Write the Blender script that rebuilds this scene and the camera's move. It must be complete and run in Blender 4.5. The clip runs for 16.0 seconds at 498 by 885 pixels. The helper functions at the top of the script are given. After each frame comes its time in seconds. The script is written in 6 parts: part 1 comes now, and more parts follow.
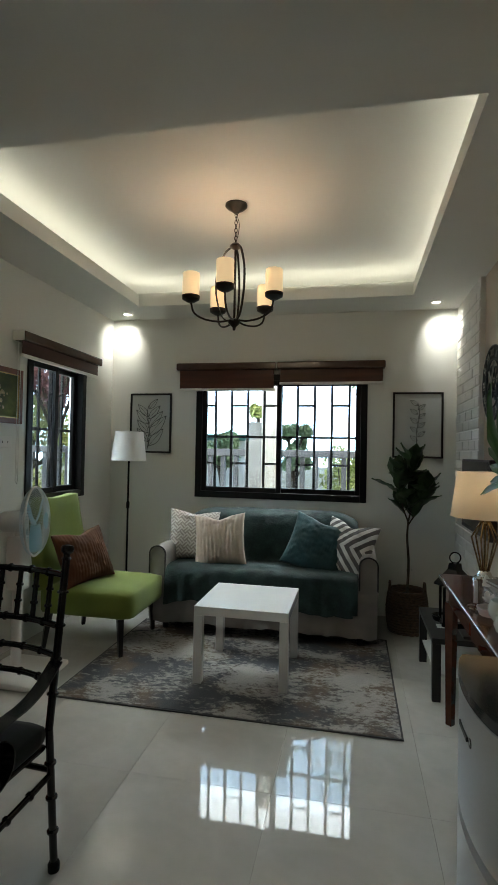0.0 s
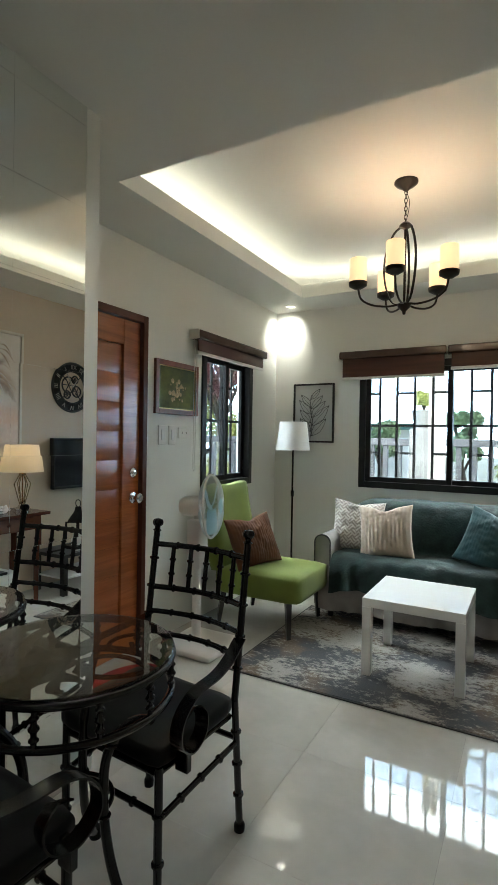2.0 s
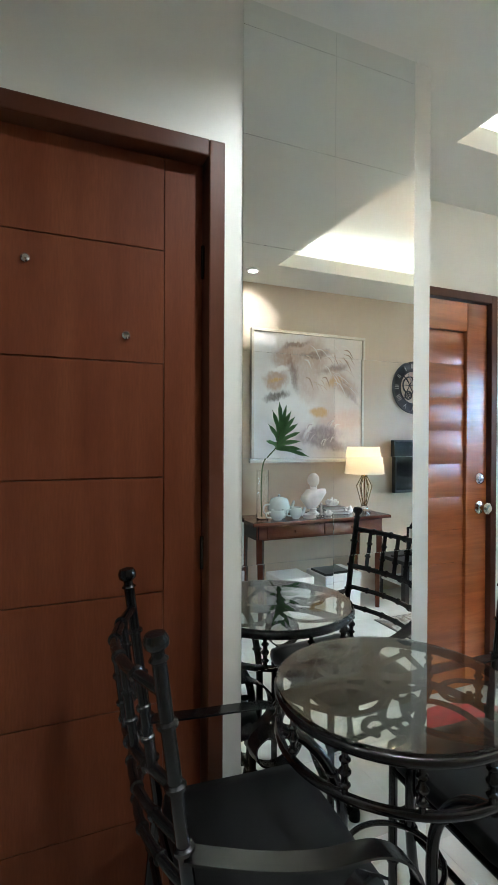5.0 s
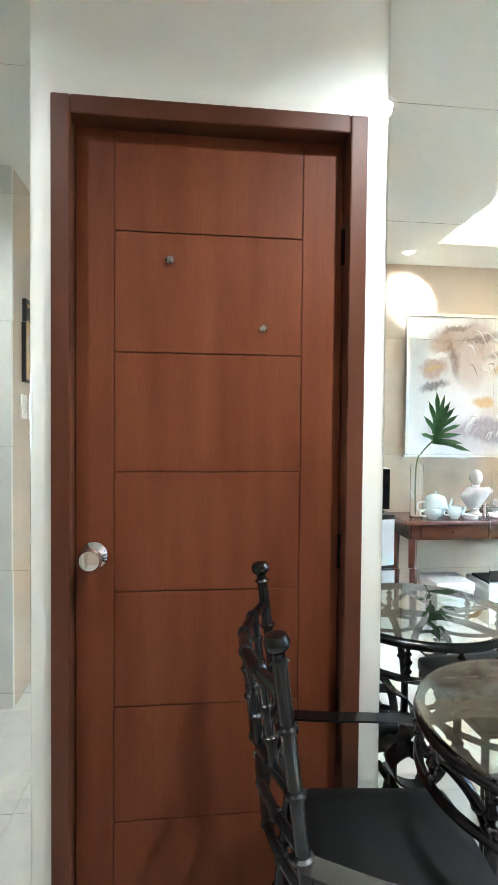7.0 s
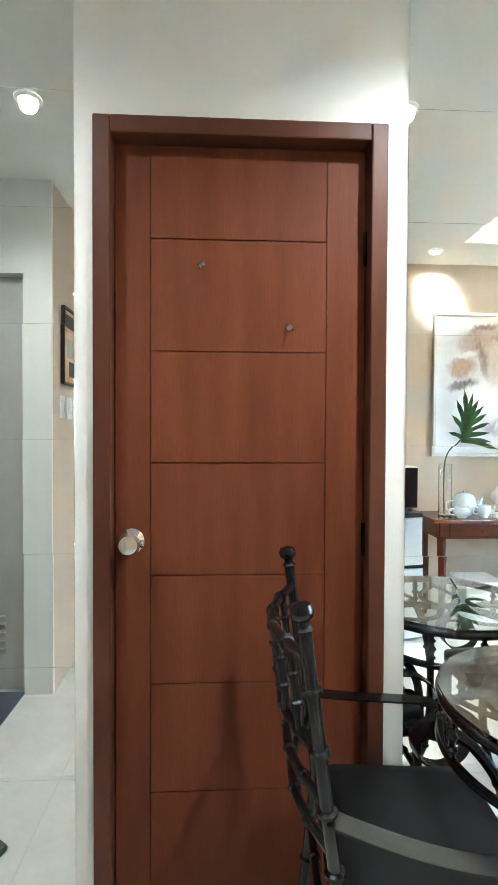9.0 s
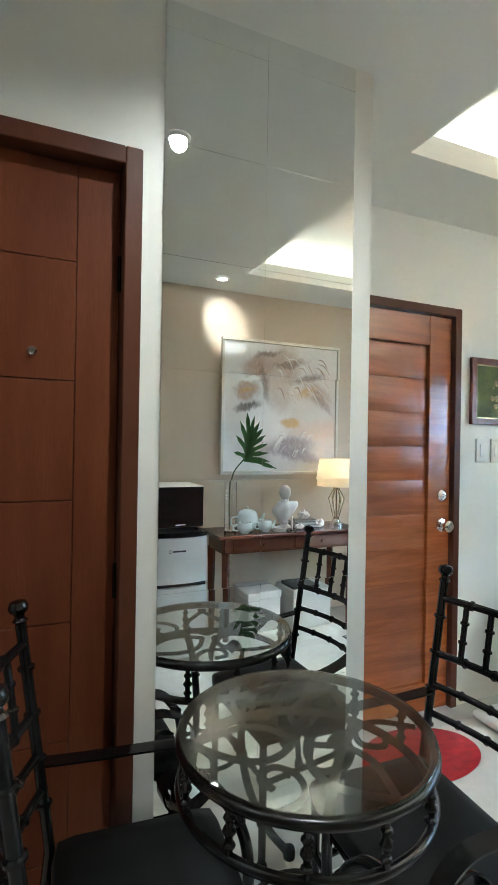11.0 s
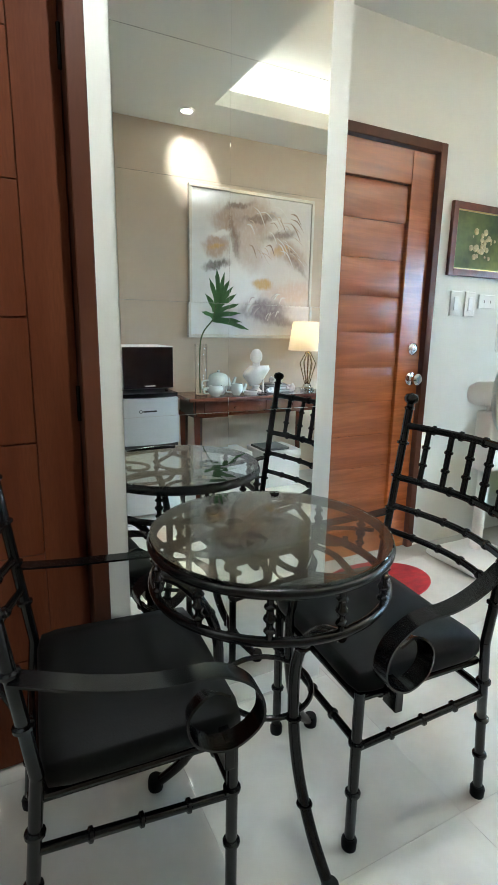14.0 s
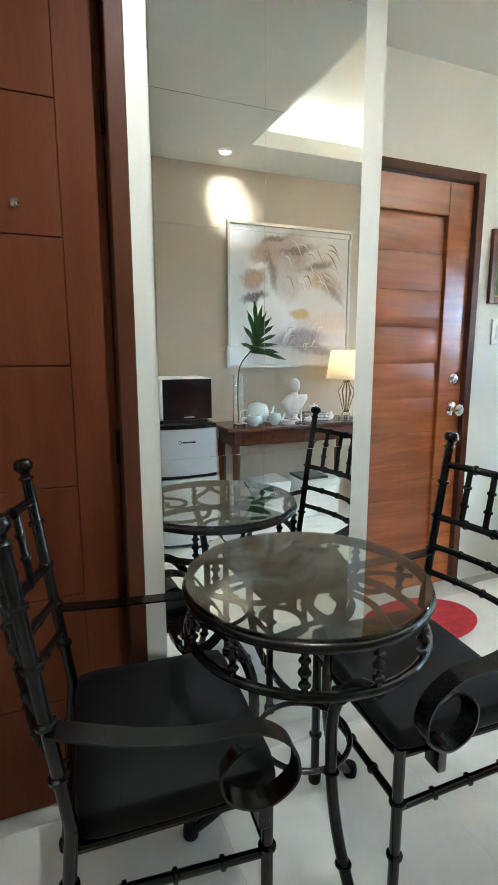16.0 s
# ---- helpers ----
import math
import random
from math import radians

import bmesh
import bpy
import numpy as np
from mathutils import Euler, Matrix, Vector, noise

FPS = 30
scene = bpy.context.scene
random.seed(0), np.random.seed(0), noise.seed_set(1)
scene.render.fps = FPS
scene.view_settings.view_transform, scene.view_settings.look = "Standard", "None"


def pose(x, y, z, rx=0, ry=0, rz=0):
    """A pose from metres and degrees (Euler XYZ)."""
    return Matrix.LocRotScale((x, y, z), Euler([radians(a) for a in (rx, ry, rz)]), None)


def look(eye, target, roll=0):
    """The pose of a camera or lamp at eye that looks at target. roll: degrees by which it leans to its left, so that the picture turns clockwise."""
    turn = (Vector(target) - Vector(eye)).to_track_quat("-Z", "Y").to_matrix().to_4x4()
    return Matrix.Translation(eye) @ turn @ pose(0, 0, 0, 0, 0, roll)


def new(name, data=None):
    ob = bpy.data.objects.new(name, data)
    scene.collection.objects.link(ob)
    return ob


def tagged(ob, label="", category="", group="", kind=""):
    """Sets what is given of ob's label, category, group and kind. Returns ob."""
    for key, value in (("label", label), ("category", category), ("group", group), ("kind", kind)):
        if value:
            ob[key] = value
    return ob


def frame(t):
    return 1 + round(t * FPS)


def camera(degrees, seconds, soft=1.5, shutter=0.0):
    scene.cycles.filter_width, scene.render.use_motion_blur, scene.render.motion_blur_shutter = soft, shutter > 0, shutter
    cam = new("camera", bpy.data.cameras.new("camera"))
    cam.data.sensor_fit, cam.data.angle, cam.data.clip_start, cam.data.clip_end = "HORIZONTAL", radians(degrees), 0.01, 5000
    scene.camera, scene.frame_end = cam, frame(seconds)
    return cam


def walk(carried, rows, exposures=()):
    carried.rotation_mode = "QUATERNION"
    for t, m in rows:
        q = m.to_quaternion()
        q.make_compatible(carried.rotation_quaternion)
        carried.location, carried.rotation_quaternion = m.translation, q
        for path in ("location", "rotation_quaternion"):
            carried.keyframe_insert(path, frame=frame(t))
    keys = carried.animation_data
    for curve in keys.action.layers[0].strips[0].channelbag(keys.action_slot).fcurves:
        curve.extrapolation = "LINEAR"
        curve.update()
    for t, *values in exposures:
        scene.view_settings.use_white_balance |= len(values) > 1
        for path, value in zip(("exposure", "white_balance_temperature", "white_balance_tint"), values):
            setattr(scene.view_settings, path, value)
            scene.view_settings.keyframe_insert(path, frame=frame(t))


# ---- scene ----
cam = camera(51.91, 16.0, soft=1.15)
PATH = [
    (0.0, pose(0.0000, 0.0000, 1.3490, 91.028, -1.084, 11.602)),
    (0.5, pose(-0.0224, -0.0120, 1.3565, 90.834, -1.224, 15.659)),
    (1.0, pose(-0.0380, -0.0208, 1.3566, 90.547, -1.170, 19.686)),
    (1.5, pose(-0.0528, -0.0237, 1.3524, 90.166, -0.997, 23.939)),
    (2.0, pose(-0.0644, -0.0235, 1.3497, 89.552, -0.911, 28.857)),
    (2.5, pose(-0.1157, -0.0084, 1.3386, 89.117, -1.014, 34.275)),
    (3.0, pose(-0.1785, 0.0659, 1.3334, 88.985, -1.366, 38.524)),
    (3.5, pose(-0.2096, 0.1160, 1.3293, 88.861, -1.455, 43.865)),
    (4.0, pose(-0.2025, 0.1531, 1.3320, 89.025, -1.201, 51.035)),
    (4.5, pose(-0.1893, 0.1710, 1.3359, 89.427, -0.704, 58.715)),
    (5.0, pose(-0.1983, 0.1826, 1.3358, 89.558, -0.245, 66.524)),
    (7.5, pose(-0.2267, 0.2457, 1.3443, 88.353, -0.562, 86.239)),
    (8.0, pose(-0.1615, 0.2411, 1.3233, 88.491, -0.393, 88.376)),
    (8.5, pose(-0.1442, 0.2151, 1.3129, 88.548, -0.219, 89.343)),
    (9.0, pose(-0.1491, 0.2365, 1.3152, 88.871, -0.232, 87.043)),
    (9.5, pose(-0.1750, 0.3093, 1.3434, 90.020, -0.519, 78.245)),
    (10.0, pose(-0.1708, 0.3728, 1.3865, 90.950, -0.984, 70.186)),
    (12.5, pose(-0.2079, 0.4134, 1.3412, 88.235, -0.790, 63.634)),
    (13.0, pose(-0.2090, 0.4200, 1.2915, 83.776, -0.749, 63.237)),
    (13.5, pose(-0.1907, 0.4243, 1.2385, 80.310, -0.777, 63.252)),
    (14.0, pose(-0.1892, 0.4244, 1.2130, 77.486, -0.964, 63.135)),
    (14.5, pose(-0.1885, 0.4270, 1.2053, 75.949, -1.027, 63.141)),
    (15.0, pose(-0.1886, 0.4376, 1.2197, 75.489, -0.806, 63.601)),
    (15.5, pose(-0.1755, 0.4375, 1.2356, 76.968, -0.414, 64.715)),
    (16.0, pose(-0.1895, 0.4370, 1.2655, 79.921, 0.087, 67.462)),
]
EXPOSURES = [(0, -0.45, 6600, 4), (1, -0.25, 6600, 4), (2.5, 0.5, 6500, 4), (4, 1.1, 6200, 4), (5.2, 1.65, 5850, 5), (7.3, 2.75, 5850, 6), (9, 2.72, 5850, 6), (10, 1.6, 5900, 4), (12.5, 1.45, 5950, 3), (14, 1.7, 5950, 3), (16, 1.75, 5950, 3)]
walk(cam, PATH, EXPOSURES)

# ---- world, sun, lamps ----
def world_sky():
    w = bpy.data.worlds.new("sky")
    scene.world = w
    w.use_nodes = True
    nt = w.node_tree
    sky = nt.nodes.new("ShaderNodeTexSky")
    sky.sky_type = "NISHITA"
    sky.sun_disc = False
    sky.sun_elevation, sky.sun_rotation = radians(56), radians(97)
    bg = nt.nodes["Background"]
    bg.inputs[1].default_value = 0.15
    nt.links.new(sky.outputs[0], bg.inputs[0])


world_sky()
sun_data = bpy.data.lights.new("sun", "SUN")
sun_data.energy, sun_data.angle, sun_data.color = 5.0, radians(0.5), (1.0, 0.95, 0.86)
sun = new("sun", sun_data)
sun.matrix_world = look((8, -1, 12), (0, 0, 0))


def area_lamp(name, m, w, h, power, color):
    d = bpy.data.lights.new(name, "AREA")
    d.shape, d.size, d.size_y, d.energy, d.color = "RECTANGLE", w, h, power, color
    ob = new(name, d)
    ob.matrix_world = m
    return ob


def spot_lamp(name, eye, target, power, degrees, blend, color, radius=0.032):
    d = bpy.data.lights.new(name, "SPOT")
    d.energy, d.spot_size, d.spot_blend, d.color, d.shadow_soft_size = power, radians(degrees), blend, color, radius
    ob = new(name, d)
    ob.matrix_world = look(eye, target)
    return ob


def point_lamp(name, p, power, color, radius=0.03):
    d = bpy.data.lights.new(name, "POINT")
    d.energy, d.color, d.shadow_soft_size = power, color, radius
    ob = new(name, d)
    ob.location = p
    return ob


WHITE = (1.0, 0.97, 0.92)
# added lamps outside the two windows, standing in for sky daylight over the terrace
area_lamp("sky_light", look((-0.65, 5.35, 3.0), (-0.65, 3.2, 0.9)), 2.2, 1.3, 370, (0.88, 0.95, 1.0))
area_lamp("sky_light", look((-3.15, 3.55, 3.0), (-1.2, 3.3, 0.9)), 1.4, 1.3, 300, (0.88, 0.95, 1.0))
# recessed lamps
DOWN = ((-1.99, 4.215), (0.615, 4.2), (0.58, 1.68), (-0.9, -0.49), (-0.92, 0.93))
for (sx, sy), watts in zip(DOWN, (22, 22, 30, 10, 25)):
    aim, cone = {-1.99: ((-2.17, 4.44, 2.26), 98), 0.615: ((0.78, 4.44, 2.26), 98), 0.58: ((0.85, 1.79, 2.34), 58)}.get(sx, ((sx, sy, 0), 148))
    spot_lamp("downlight_beam", (sx, sy, 2.535), aim, watts, cone, 1.0, WHITE)
for k in range(5):
    a = radians(72 * k + 271.5)
    point_lamp("chandelier_bulb", (-0.70 + 0.255 * math.cos(a), 2.905 + 0.255 * math.sin(a), 2.385), 1.7, (1.0, 0.80, 0.60), 0.03)
point_lamp("table_lamp_bulb", (0.635, 2.70, 1.19), 1.2, (1.0, 0.74, 0.46), 0.03)

# ---- materials ----
MATS = {}


def ramp(nt, fac, stops):
    r = nt.nodes.new("ShaderNodeValToRGB")
    e = r.color_ramp.elements
    while len(e) < len(stops):
        e.new(0.5)
    for el, (p, c) in zip(e, stops):
        el.position, el.color = p, (*c, 1)
    nt.links.new(fac, r.inputs[0])
    return r.outputs[0]


def texture(nt, kind, scale, detail=3.0, stretch=(1, 1, 1), distort=0.0):
    tc = nt.nodes.new("ShaderNodeTexCoord")
    mp = nt.nodes.new("ShaderNodeMapping")
    mp.inputs["Scale"].default_value = stretch
    nt.links.new(tc.outputs["Object"], mp.inputs[0])
    n = nt.nodes.new("ShaderNodeTex" + kind)
    n.inputs["Scale"].default_value = scale
    if kind == "Noise":
        n.inputs["Detail"].default_value = detail
        n.inputs["Distortion"].default_value = distort
    nt.links.new(mp.outputs[0], n.inputs["Vector"])
    return n


def mixc(nt, fac, a, b):
    m = nt.nodes.new("ShaderNodeMix")
    m.data_type = "RGBA"
    for sock, val in ((m.inputs[0], fac), (m.inputs[6], a), (m.inputs[7], b)):
        if isinstance(val, (int, float)):
            sock.default_value = val
        elif isinstance(val, tuple):
            sock.default_value = (*val, 1)
        else:
            nt.links.new(val, sock)
    return m.outputs[2]


def material(name, color, rough=0.5, metal=0.0, vary=0.12, scale=6.0, fine=90.0, bump=0.1, stretch=(1, 1, 1), color2=None, coat=0.0, sheen=0.0, distance=0.002, distort=0.0, roughvary=0.08, spec=0.5):
    if name in MATS:
        return MATS[name]
    m = bpy.data.materials.new(name)
    m.use_nodes = True
    nt = m.node_tree
    b = nt.nodes["Principled BSDF"]
    b.inputs["Metallic"].default_value = metal
    b.inputs["Specular IOR Level"].default_value = spec
    b.inputs["Coat Weight"].default_value = coat
    b.inputs["Coat Roughness"].default_value = 0.08
    b.inputs["Sheen Weight"].default_value = sheen
    c2 = color2 or tuple(max(0, c * (1 - 2.2 * vary)) for c in color)
    n1 = texture(nt, "Noise", scale, 4, stretch, distort)
    n2 = texture(nt, "Noise", fine, 2, stretch)
    base = ramp(nt, n1.outputs[0], ((0.3, c2), (0.7, color)))
    base = mixc(nt, ramp(nt, n2.outputs[0], ((0.35, (0, 0, 0)), (0.75, (0.35, 0.35, 0.35)))), base, tuple(c * (1 - vary * 1.5) for c in c2))
    nt.links.new(base, b.inputs["Base Color"])
    mr = nt.nodes.new("ShaderNodeMapRange")
    lo, hi = max(0.02, rough - roughvary), min(1, rough + roughvary)
    if lo < 0.275 < hi:
        lo, hi = (lo, 0.265) if rough < 0.275 else (0.285, hi)
    mr.inputs[3].default_value, mr.inputs[4].default_value = lo, hi
    nt.links.new(n1.outputs[0], mr.inputs[0])
    nt.links.new(mr.outputs[0], b.inputs["Roughness"])
    if bump:
        bp = nt.nodes.new("ShaderNodeBump")
        bp.inputs["Strength"].default_value, bp.inputs["Distance"].default_value = bump, distance
        nt.links.new(n2.outputs[0], bp.inputs["Height"])
        nt.links.new(bp.outputs[0], b.inputs["Normal"])
    MATS[name] = m
    return m


def glow(name, color, strength):
    if name in MATS:
        return MATS[name]
    m = bpy.data.materials.new(name)
    m.use_nodes = True
    b = m.node_tree.nodes["Principled BSDF"]
    b.inputs["Base Color"].default_value = (*color, 1)
    b.inputs["Emission Color"].default_value = (*color, 1)
    b.inputs["Emission Strength"].default_value = strength
    MATS[name] = m
    return m


def glass(name, color=(1, 1, 1), rough=0.0):
    if name in MATS:
        return MATS[name]
    m = bpy.data.materials.new(name)
    m.use_nodes = True
    b = m.node_tree.nodes["Principled BSDF"]
    b.inputs["Base Color"].default_value = (*color, 1)
    b.inputs["Transmission Weight"].default_value = 1
    b.inputs["Roughness"].default_value = rough
    b.inputs["IOR"].default_value = 1.45
    MATS[name] = m
    return m


WALL = material("wall_paint", (0.72, 0.72, 0.67), 0.42, vary=0.02, scale=1.2, fine=160, bump=0.06)
BEIGE = material("beige_paint", (0.50, 0.41, 0.315), 0.38, vary=0.03, scale=1.0, fine=160, bump=0.06)
CEIL = material("ceiling_paint", (0.74, 0.74, 0.69), 0.6, vary=0.015, scale=0.8, fine=140, bump=0.03)
BRICKW = material("white_brick", (0.72, 0.71, 0.67), 0.6, vary=0.05, scale=9, fine=70, bump=0.5, distance=0.004)
TILE = material("polished_tile", (0.62, 0.61, 0.565), 0.03, vary=0.05, scale=1.6, fine=14, bump=0.0, color2=(0.48, 0.47, 0.43), distort=1.2, roughvary=0.015)
GROUT = material("grout", (0.56, 0.54, 0.49), 0.8, vary=0.1)
DOORWOOD = material("brown_door_veneer", (0.150, 0.045, 0.019), 0.5, spec=0.12, vary=0.16, scale=4, fine=70, bump=0.06, stretch=(3, 3, 0.35), color2=(0.098, 0.025, 0.0105))
JAMBWOOD = material("brown_door_frame", (0.092, 0.029, 0.014), 0.42, spec=0.25, vary=0.1, scale=3, fine=60, bump=0.05, stretch=(3, 3, 0.35))
ENTRYWOOD = material("varnished_narra", (0.42, 0.125, 0.034), 0.26, vary=0.12, scale=3.2, fine=34, bump=0.03, stretch=(1, 0.35, 4.5), color2=(0.25, 0.068, 0.02), distort=2.2, coat=0.5)
ENTRYWOOD.node_tree.nodes["Principled BSDF"].inputs["Coat Roughness"].default_value = 0.22
BLACKMET = material("black_metal", (0.0035, 0.0035, 0.004), 0.24, spec=0.45, vary=0.2, scale=20, bump=0.05)
BLACKPAD = material("black_vinyl", (0.005, 0.0055, 0.0055), 0.6, spec=0.15, vary=0.2, scale=5, fine=240, bump=0.15)
BLACKFRAME = material("black_frame", (0.012, 0.011, 0.011), 0.35, vary=0.2)
ALU = material("dark_aluminium", (0.008, 0.0075, 0.0075), 0.4, metal=0.4, vary=0.2)
WHITEP = material("white_plastic", (0.75, 0.74, 0.70), 0.35, vary=0.02, bump=0.02)
WHITELAC = material("white_lacquer", (0.80, 0.80, 0.78), 0.25, vary=0.015, bump=0.01)
CHROME = material("chrome", (0.75, 0.74, 0.72), 0.14, metal=1.0, vary=0.04, bump=0)
BRASS = material("antique_brass", (0.55, 0.42, 0.24), 0.25, metal=1.0, vary=0.1, bump=0)


# ---- mesh helpers ----
def part(name, bm, mat, parent=None, label="", smooth=False, angle=40):
    bmesh.ops.recalc_face_normals(bm, faces=bm.faces[:])
    me = bpy.data.meshes.new(name)
    bm.to_mesh(me)
    bm.free()
    me.materials.append(mat)
    if smooth:
        for p in me.polygons:
            p.use_smooth = True
        me.set_sharp_from_angle(angle=radians(angle))
    ob = new(name, me)
    if parent is not None:
        ob.parent = parent
    if label:
        ob["label"] = label
    return ob


def thing(name, m=None, label="", category="", group="", kind=""):
    ob = new(name)
    ob.empty_display_size = 0.1
    if m is not None:
        ob.matrix_world = m
    return tagged(ob, label, category, group, kind)


def box(x0, x1, y0, y1, z0, z1, bevel=0.0, seg=2, bm=None):
    own = bm is None
    b = bmesh.new()
    r = bmesh.ops.create_cube(b, size=1)
    for v in r["verts"]:
        v.co = Vector((x0 + (v.co.x + 0.5) * (x1 - x0), y0 + (v.co.y + 0.5) * (y1 - y0), z0 + (v.co.z + 0.5) * (z1 - z0)))
    if bevel:
        bmesh.ops.bevel(b, geom=b.edges[:], offset=bevel, segments=seg, affect="EDGES", profile=0.5)
    if own:
        return b
    return join(bm, b)


def join(bm, other, m=None):
    me = bpy.data.meshes.new("t")
    other.to_mesh(me)
    other.free()
    if m is not None:
        me.transform(m)
    bm.from_mesh(me)
    bpy.data.meshes.remove(me)
    return bm


def lathe(profile, seg=24, bm=None, at=(0, 0, 0)):
    bm = bm or bmesh.new()
    rings = []
    for r, z in profile:
        if r < 1e-5:
            rings.append([bm.verts.new((at[0], at[1], at[2] + z))])
        else:
            rings.append([bm.verts.new((at[0] + r * math.cos(2 * math.pi * i / seg), at[1] + r * math.sin(2 * math.pi * i / seg), at[2] + z)) for i in range(seg)])
    for a, b in zip(rings, rings[1:]):
        for i in range(seg):
            j = (i + 1) % seg
            vs = [a[i % len(a)], a[j % len(a)], b[j % len(b)], b[i % len(b)]]
            vs = list(dict.fromkeys(vs))
            if len(vs) > 2:
                bm.faces.new(vs)
    return bm


def tube(points, radius, seg=10, bm=None, closed=False, flat=None, caps=True):
    """A tube along points; radius a number or one for each point; flat=(w, h) makes a strap."""
    bm = bm or bmesh.new()
    pts = [Vector(p) for p in points]
    n = len(pts)
    rad = radius if isinstance(radius, (list, tuple)) else [radius] * n
    rings = []
    up = None
    for i, p in enumerate(pts):
        a = pts[(i - 1) % n] if (closed or i > 0) else p
        b = pts[(i + 1) % n] if (closed or i < n - 1) else p
        d = (b - a).normalized()
        if up is None:
            up = Vector((0, 0, 1)) if abs(d.z) < 0.9 else Vector((1, 0, 0))
        side = d.cross(up)
        if side.length < 1e-4:
            side = d.cross(Vector((0.3, 1, 0.2)))
        side.normalize()
        up = side.cross(d).normalized()
        ring = []
        if flat:
            w, h = flat
            for sx, sy in ((-1, -1), (1, -1), (1, 1), (-1, 1)):
                ring.append(bm.verts.new(p + side * sx * w / 2 + up * sy * h / 2))
        else:
            for k in range(seg):
                t = 2 * math.pi * k / seg
                ring.append(bm.verts.new(p + (side * math.cos(t) + up * math.sin(t)) * rad[i]))
        rings.append(ring)
    m = len(rings[0])
    for i in range(n if closed else n - 1):
        a, b = rings[i], rings[(i + 1) % n]
        for k in range(m):
            bm.faces.new((a[k], a[(k + 1) % m], b[(k + 1) % m], b[k]))
    if not closed and caps:
        bm.faces.new(rings[0][::-1])
        bm.faces.new(rings[-1])
    return bm


def arc(c, r, a0, a1, n, axis="z", squash=1.0):
    out = []
    for i in range(n + 1):
        t = radians(a0 + (a1 - a0) * i / n)
        u, v = r * math.cos(t), r * squash * math.sin(t)
        out.append(Vector(c) + Vector({"z": (u, v, 0), "y": (u, 0, v), "x": (0, u, v)}[axis]))
    return out


def spline(pts, n=8):
    """Smooth points through the given ones."""
    p = [Vector(q) for q in pts]
    p = [p[0] * 2 - p[1]] + p + [p[-1] * 2 - p[-2]]
    out = []
    for i in range(1, len(p) - 2):
        for k in range(n):
            t = k / n
            a, b, c, d = p[i - 1], p[i], p[i + 1], p[i + 2]
            out.append(0.5 * (2 * b + (c - a) * t + (2 * a - 5 * b + 4 * c - d) * t * t + (3 * b - a - 3 * c + d) * t * t * t))
    out.append(p[-2])
    return out


# ---- structure ----
XL, XM, XR, YK, YB, ZC, YN = -2.232, -1.512, 0.85, 1.40, 4.432, 2.556, -3.2
CX0, CX1, CY0, CY1, ZU, LIP = -1.796, 0.422, 1.80, 4.015, 2.80, 2.652


def structure(name, bm, mat, label="", category="", parent=None):
    ob = part(name, bm, mat, parent)
    return tagged(ob, label, category, kind="structure")


def wall_with_hole(name, axis, at, thick, a0, a1, hole, mat, label, z1=ZC + 0.35):
    """A wall in the plane axis=at, thick outwards, from a0 to a1, with openings (b0, b1, z0, z1)."""
    bm = bmesh.new()
    lo, hi = min(at, at + thick), max(at, at + thick)

    def slab(p0, p1, q0, q1):
        if p1 - p0 > 1e-4 and q1 - q0 > 1e-4:
            if axis == "x":
                box(lo, hi, p0, p1, q0, q1, bm=bm)
            else:
                box(p0, p1, lo, hi, q0, q1, bm=bm)
    cur = a0
    for b0, b1, h0, h1 in sorted(hole):
        slab(cur, b0, 0, z1)
        slab(b0, b1, 0, h0)
        slab(b0, b1, h1, z1)
        cur = b1
    slab(cur, a1, 0, z1)
    return structure(name, bm, mat, label, "wall")


WIN_B = (-1.402, 0.106, 0.935, 2.03)
WIN_L = (3.16, 3.945, 0.955, 2.03)
wall_with_hole("wall_north", "y", YB, 0.15, XL - 0.15, XR + 0.15, [WIN_B], WALL, "off-white painted wall behind the sofa with a wide window")
wall_with_hole("wall_west", "x", XL, -0.15, YK - 0.12, YB, [(1.58, 2.51, 0.0, 2.09), WIN_L], WALL, "off-white painted wall with the front door and a narrow window")
wall_with_hole("wall_partition", "x", XM, -0.12, YN, YK, [(-0.08, 0.652, 0.0, 2.112)], WALL, "off-white painted wall holding the brown door and mirrors")
structure("wall_return", box(XL, XM - 0.12, YK - 0.12, YK, 0, ZC + 0.35), WALL, "short off-white wall beside the front door", "wall")
structure("wall_east", box(XR, XR + 0.15, -0.61, YB, 0, ZC + 0.35), BEIGE, "warm beige accent wall behind console and painting", "wall")
structure("wall_closet", box(XM - 0.9, XM - 0.85, YN, YK - 0.12, 0, ZC), WALL, "plain wall behind the brown door", "wall")
wall_with_hole("wall_south", "y", YN, -0.15, XM - 0.9, XR + 1.2, [], WALL, "plain off-white wall at the far end")

# ceiling: lower ring with a raised tray
bm = bmesh.new()
box(XM - 0.9, XR + 1.2, YN, CY0, ZC, ZC + 0.05, bm=bm)
box(XL, CX0, CY0, YB, ZC, ZC + 0.05, bm=bm)
box(CX1, XR, CY0, YB, ZC, ZC + 0.05, bm=bm)
box(CX0, CX1, CY1, YB, ZC, ZC + 0.05, bm=bm)
box(XL, XR + 1.2, YN, YB, ZU, ZU + 0.05, bm=bm)
box(XM - 0.9, XL, YN, CY0, ZC + 0.05, ZU, bm=bm)
for x0, x1, y0, y1 in ((CX0 - 0.02, CX0, CY0, CY1), (CX1, CX1 + 0.02, CY0, CY1), (CX0 - 0.02, CX1 + 0.02, CY1, CY1 + 0.02)):
    box(x0, x1, y0, y1, ZC + 0.05, LIP, bm=bm)
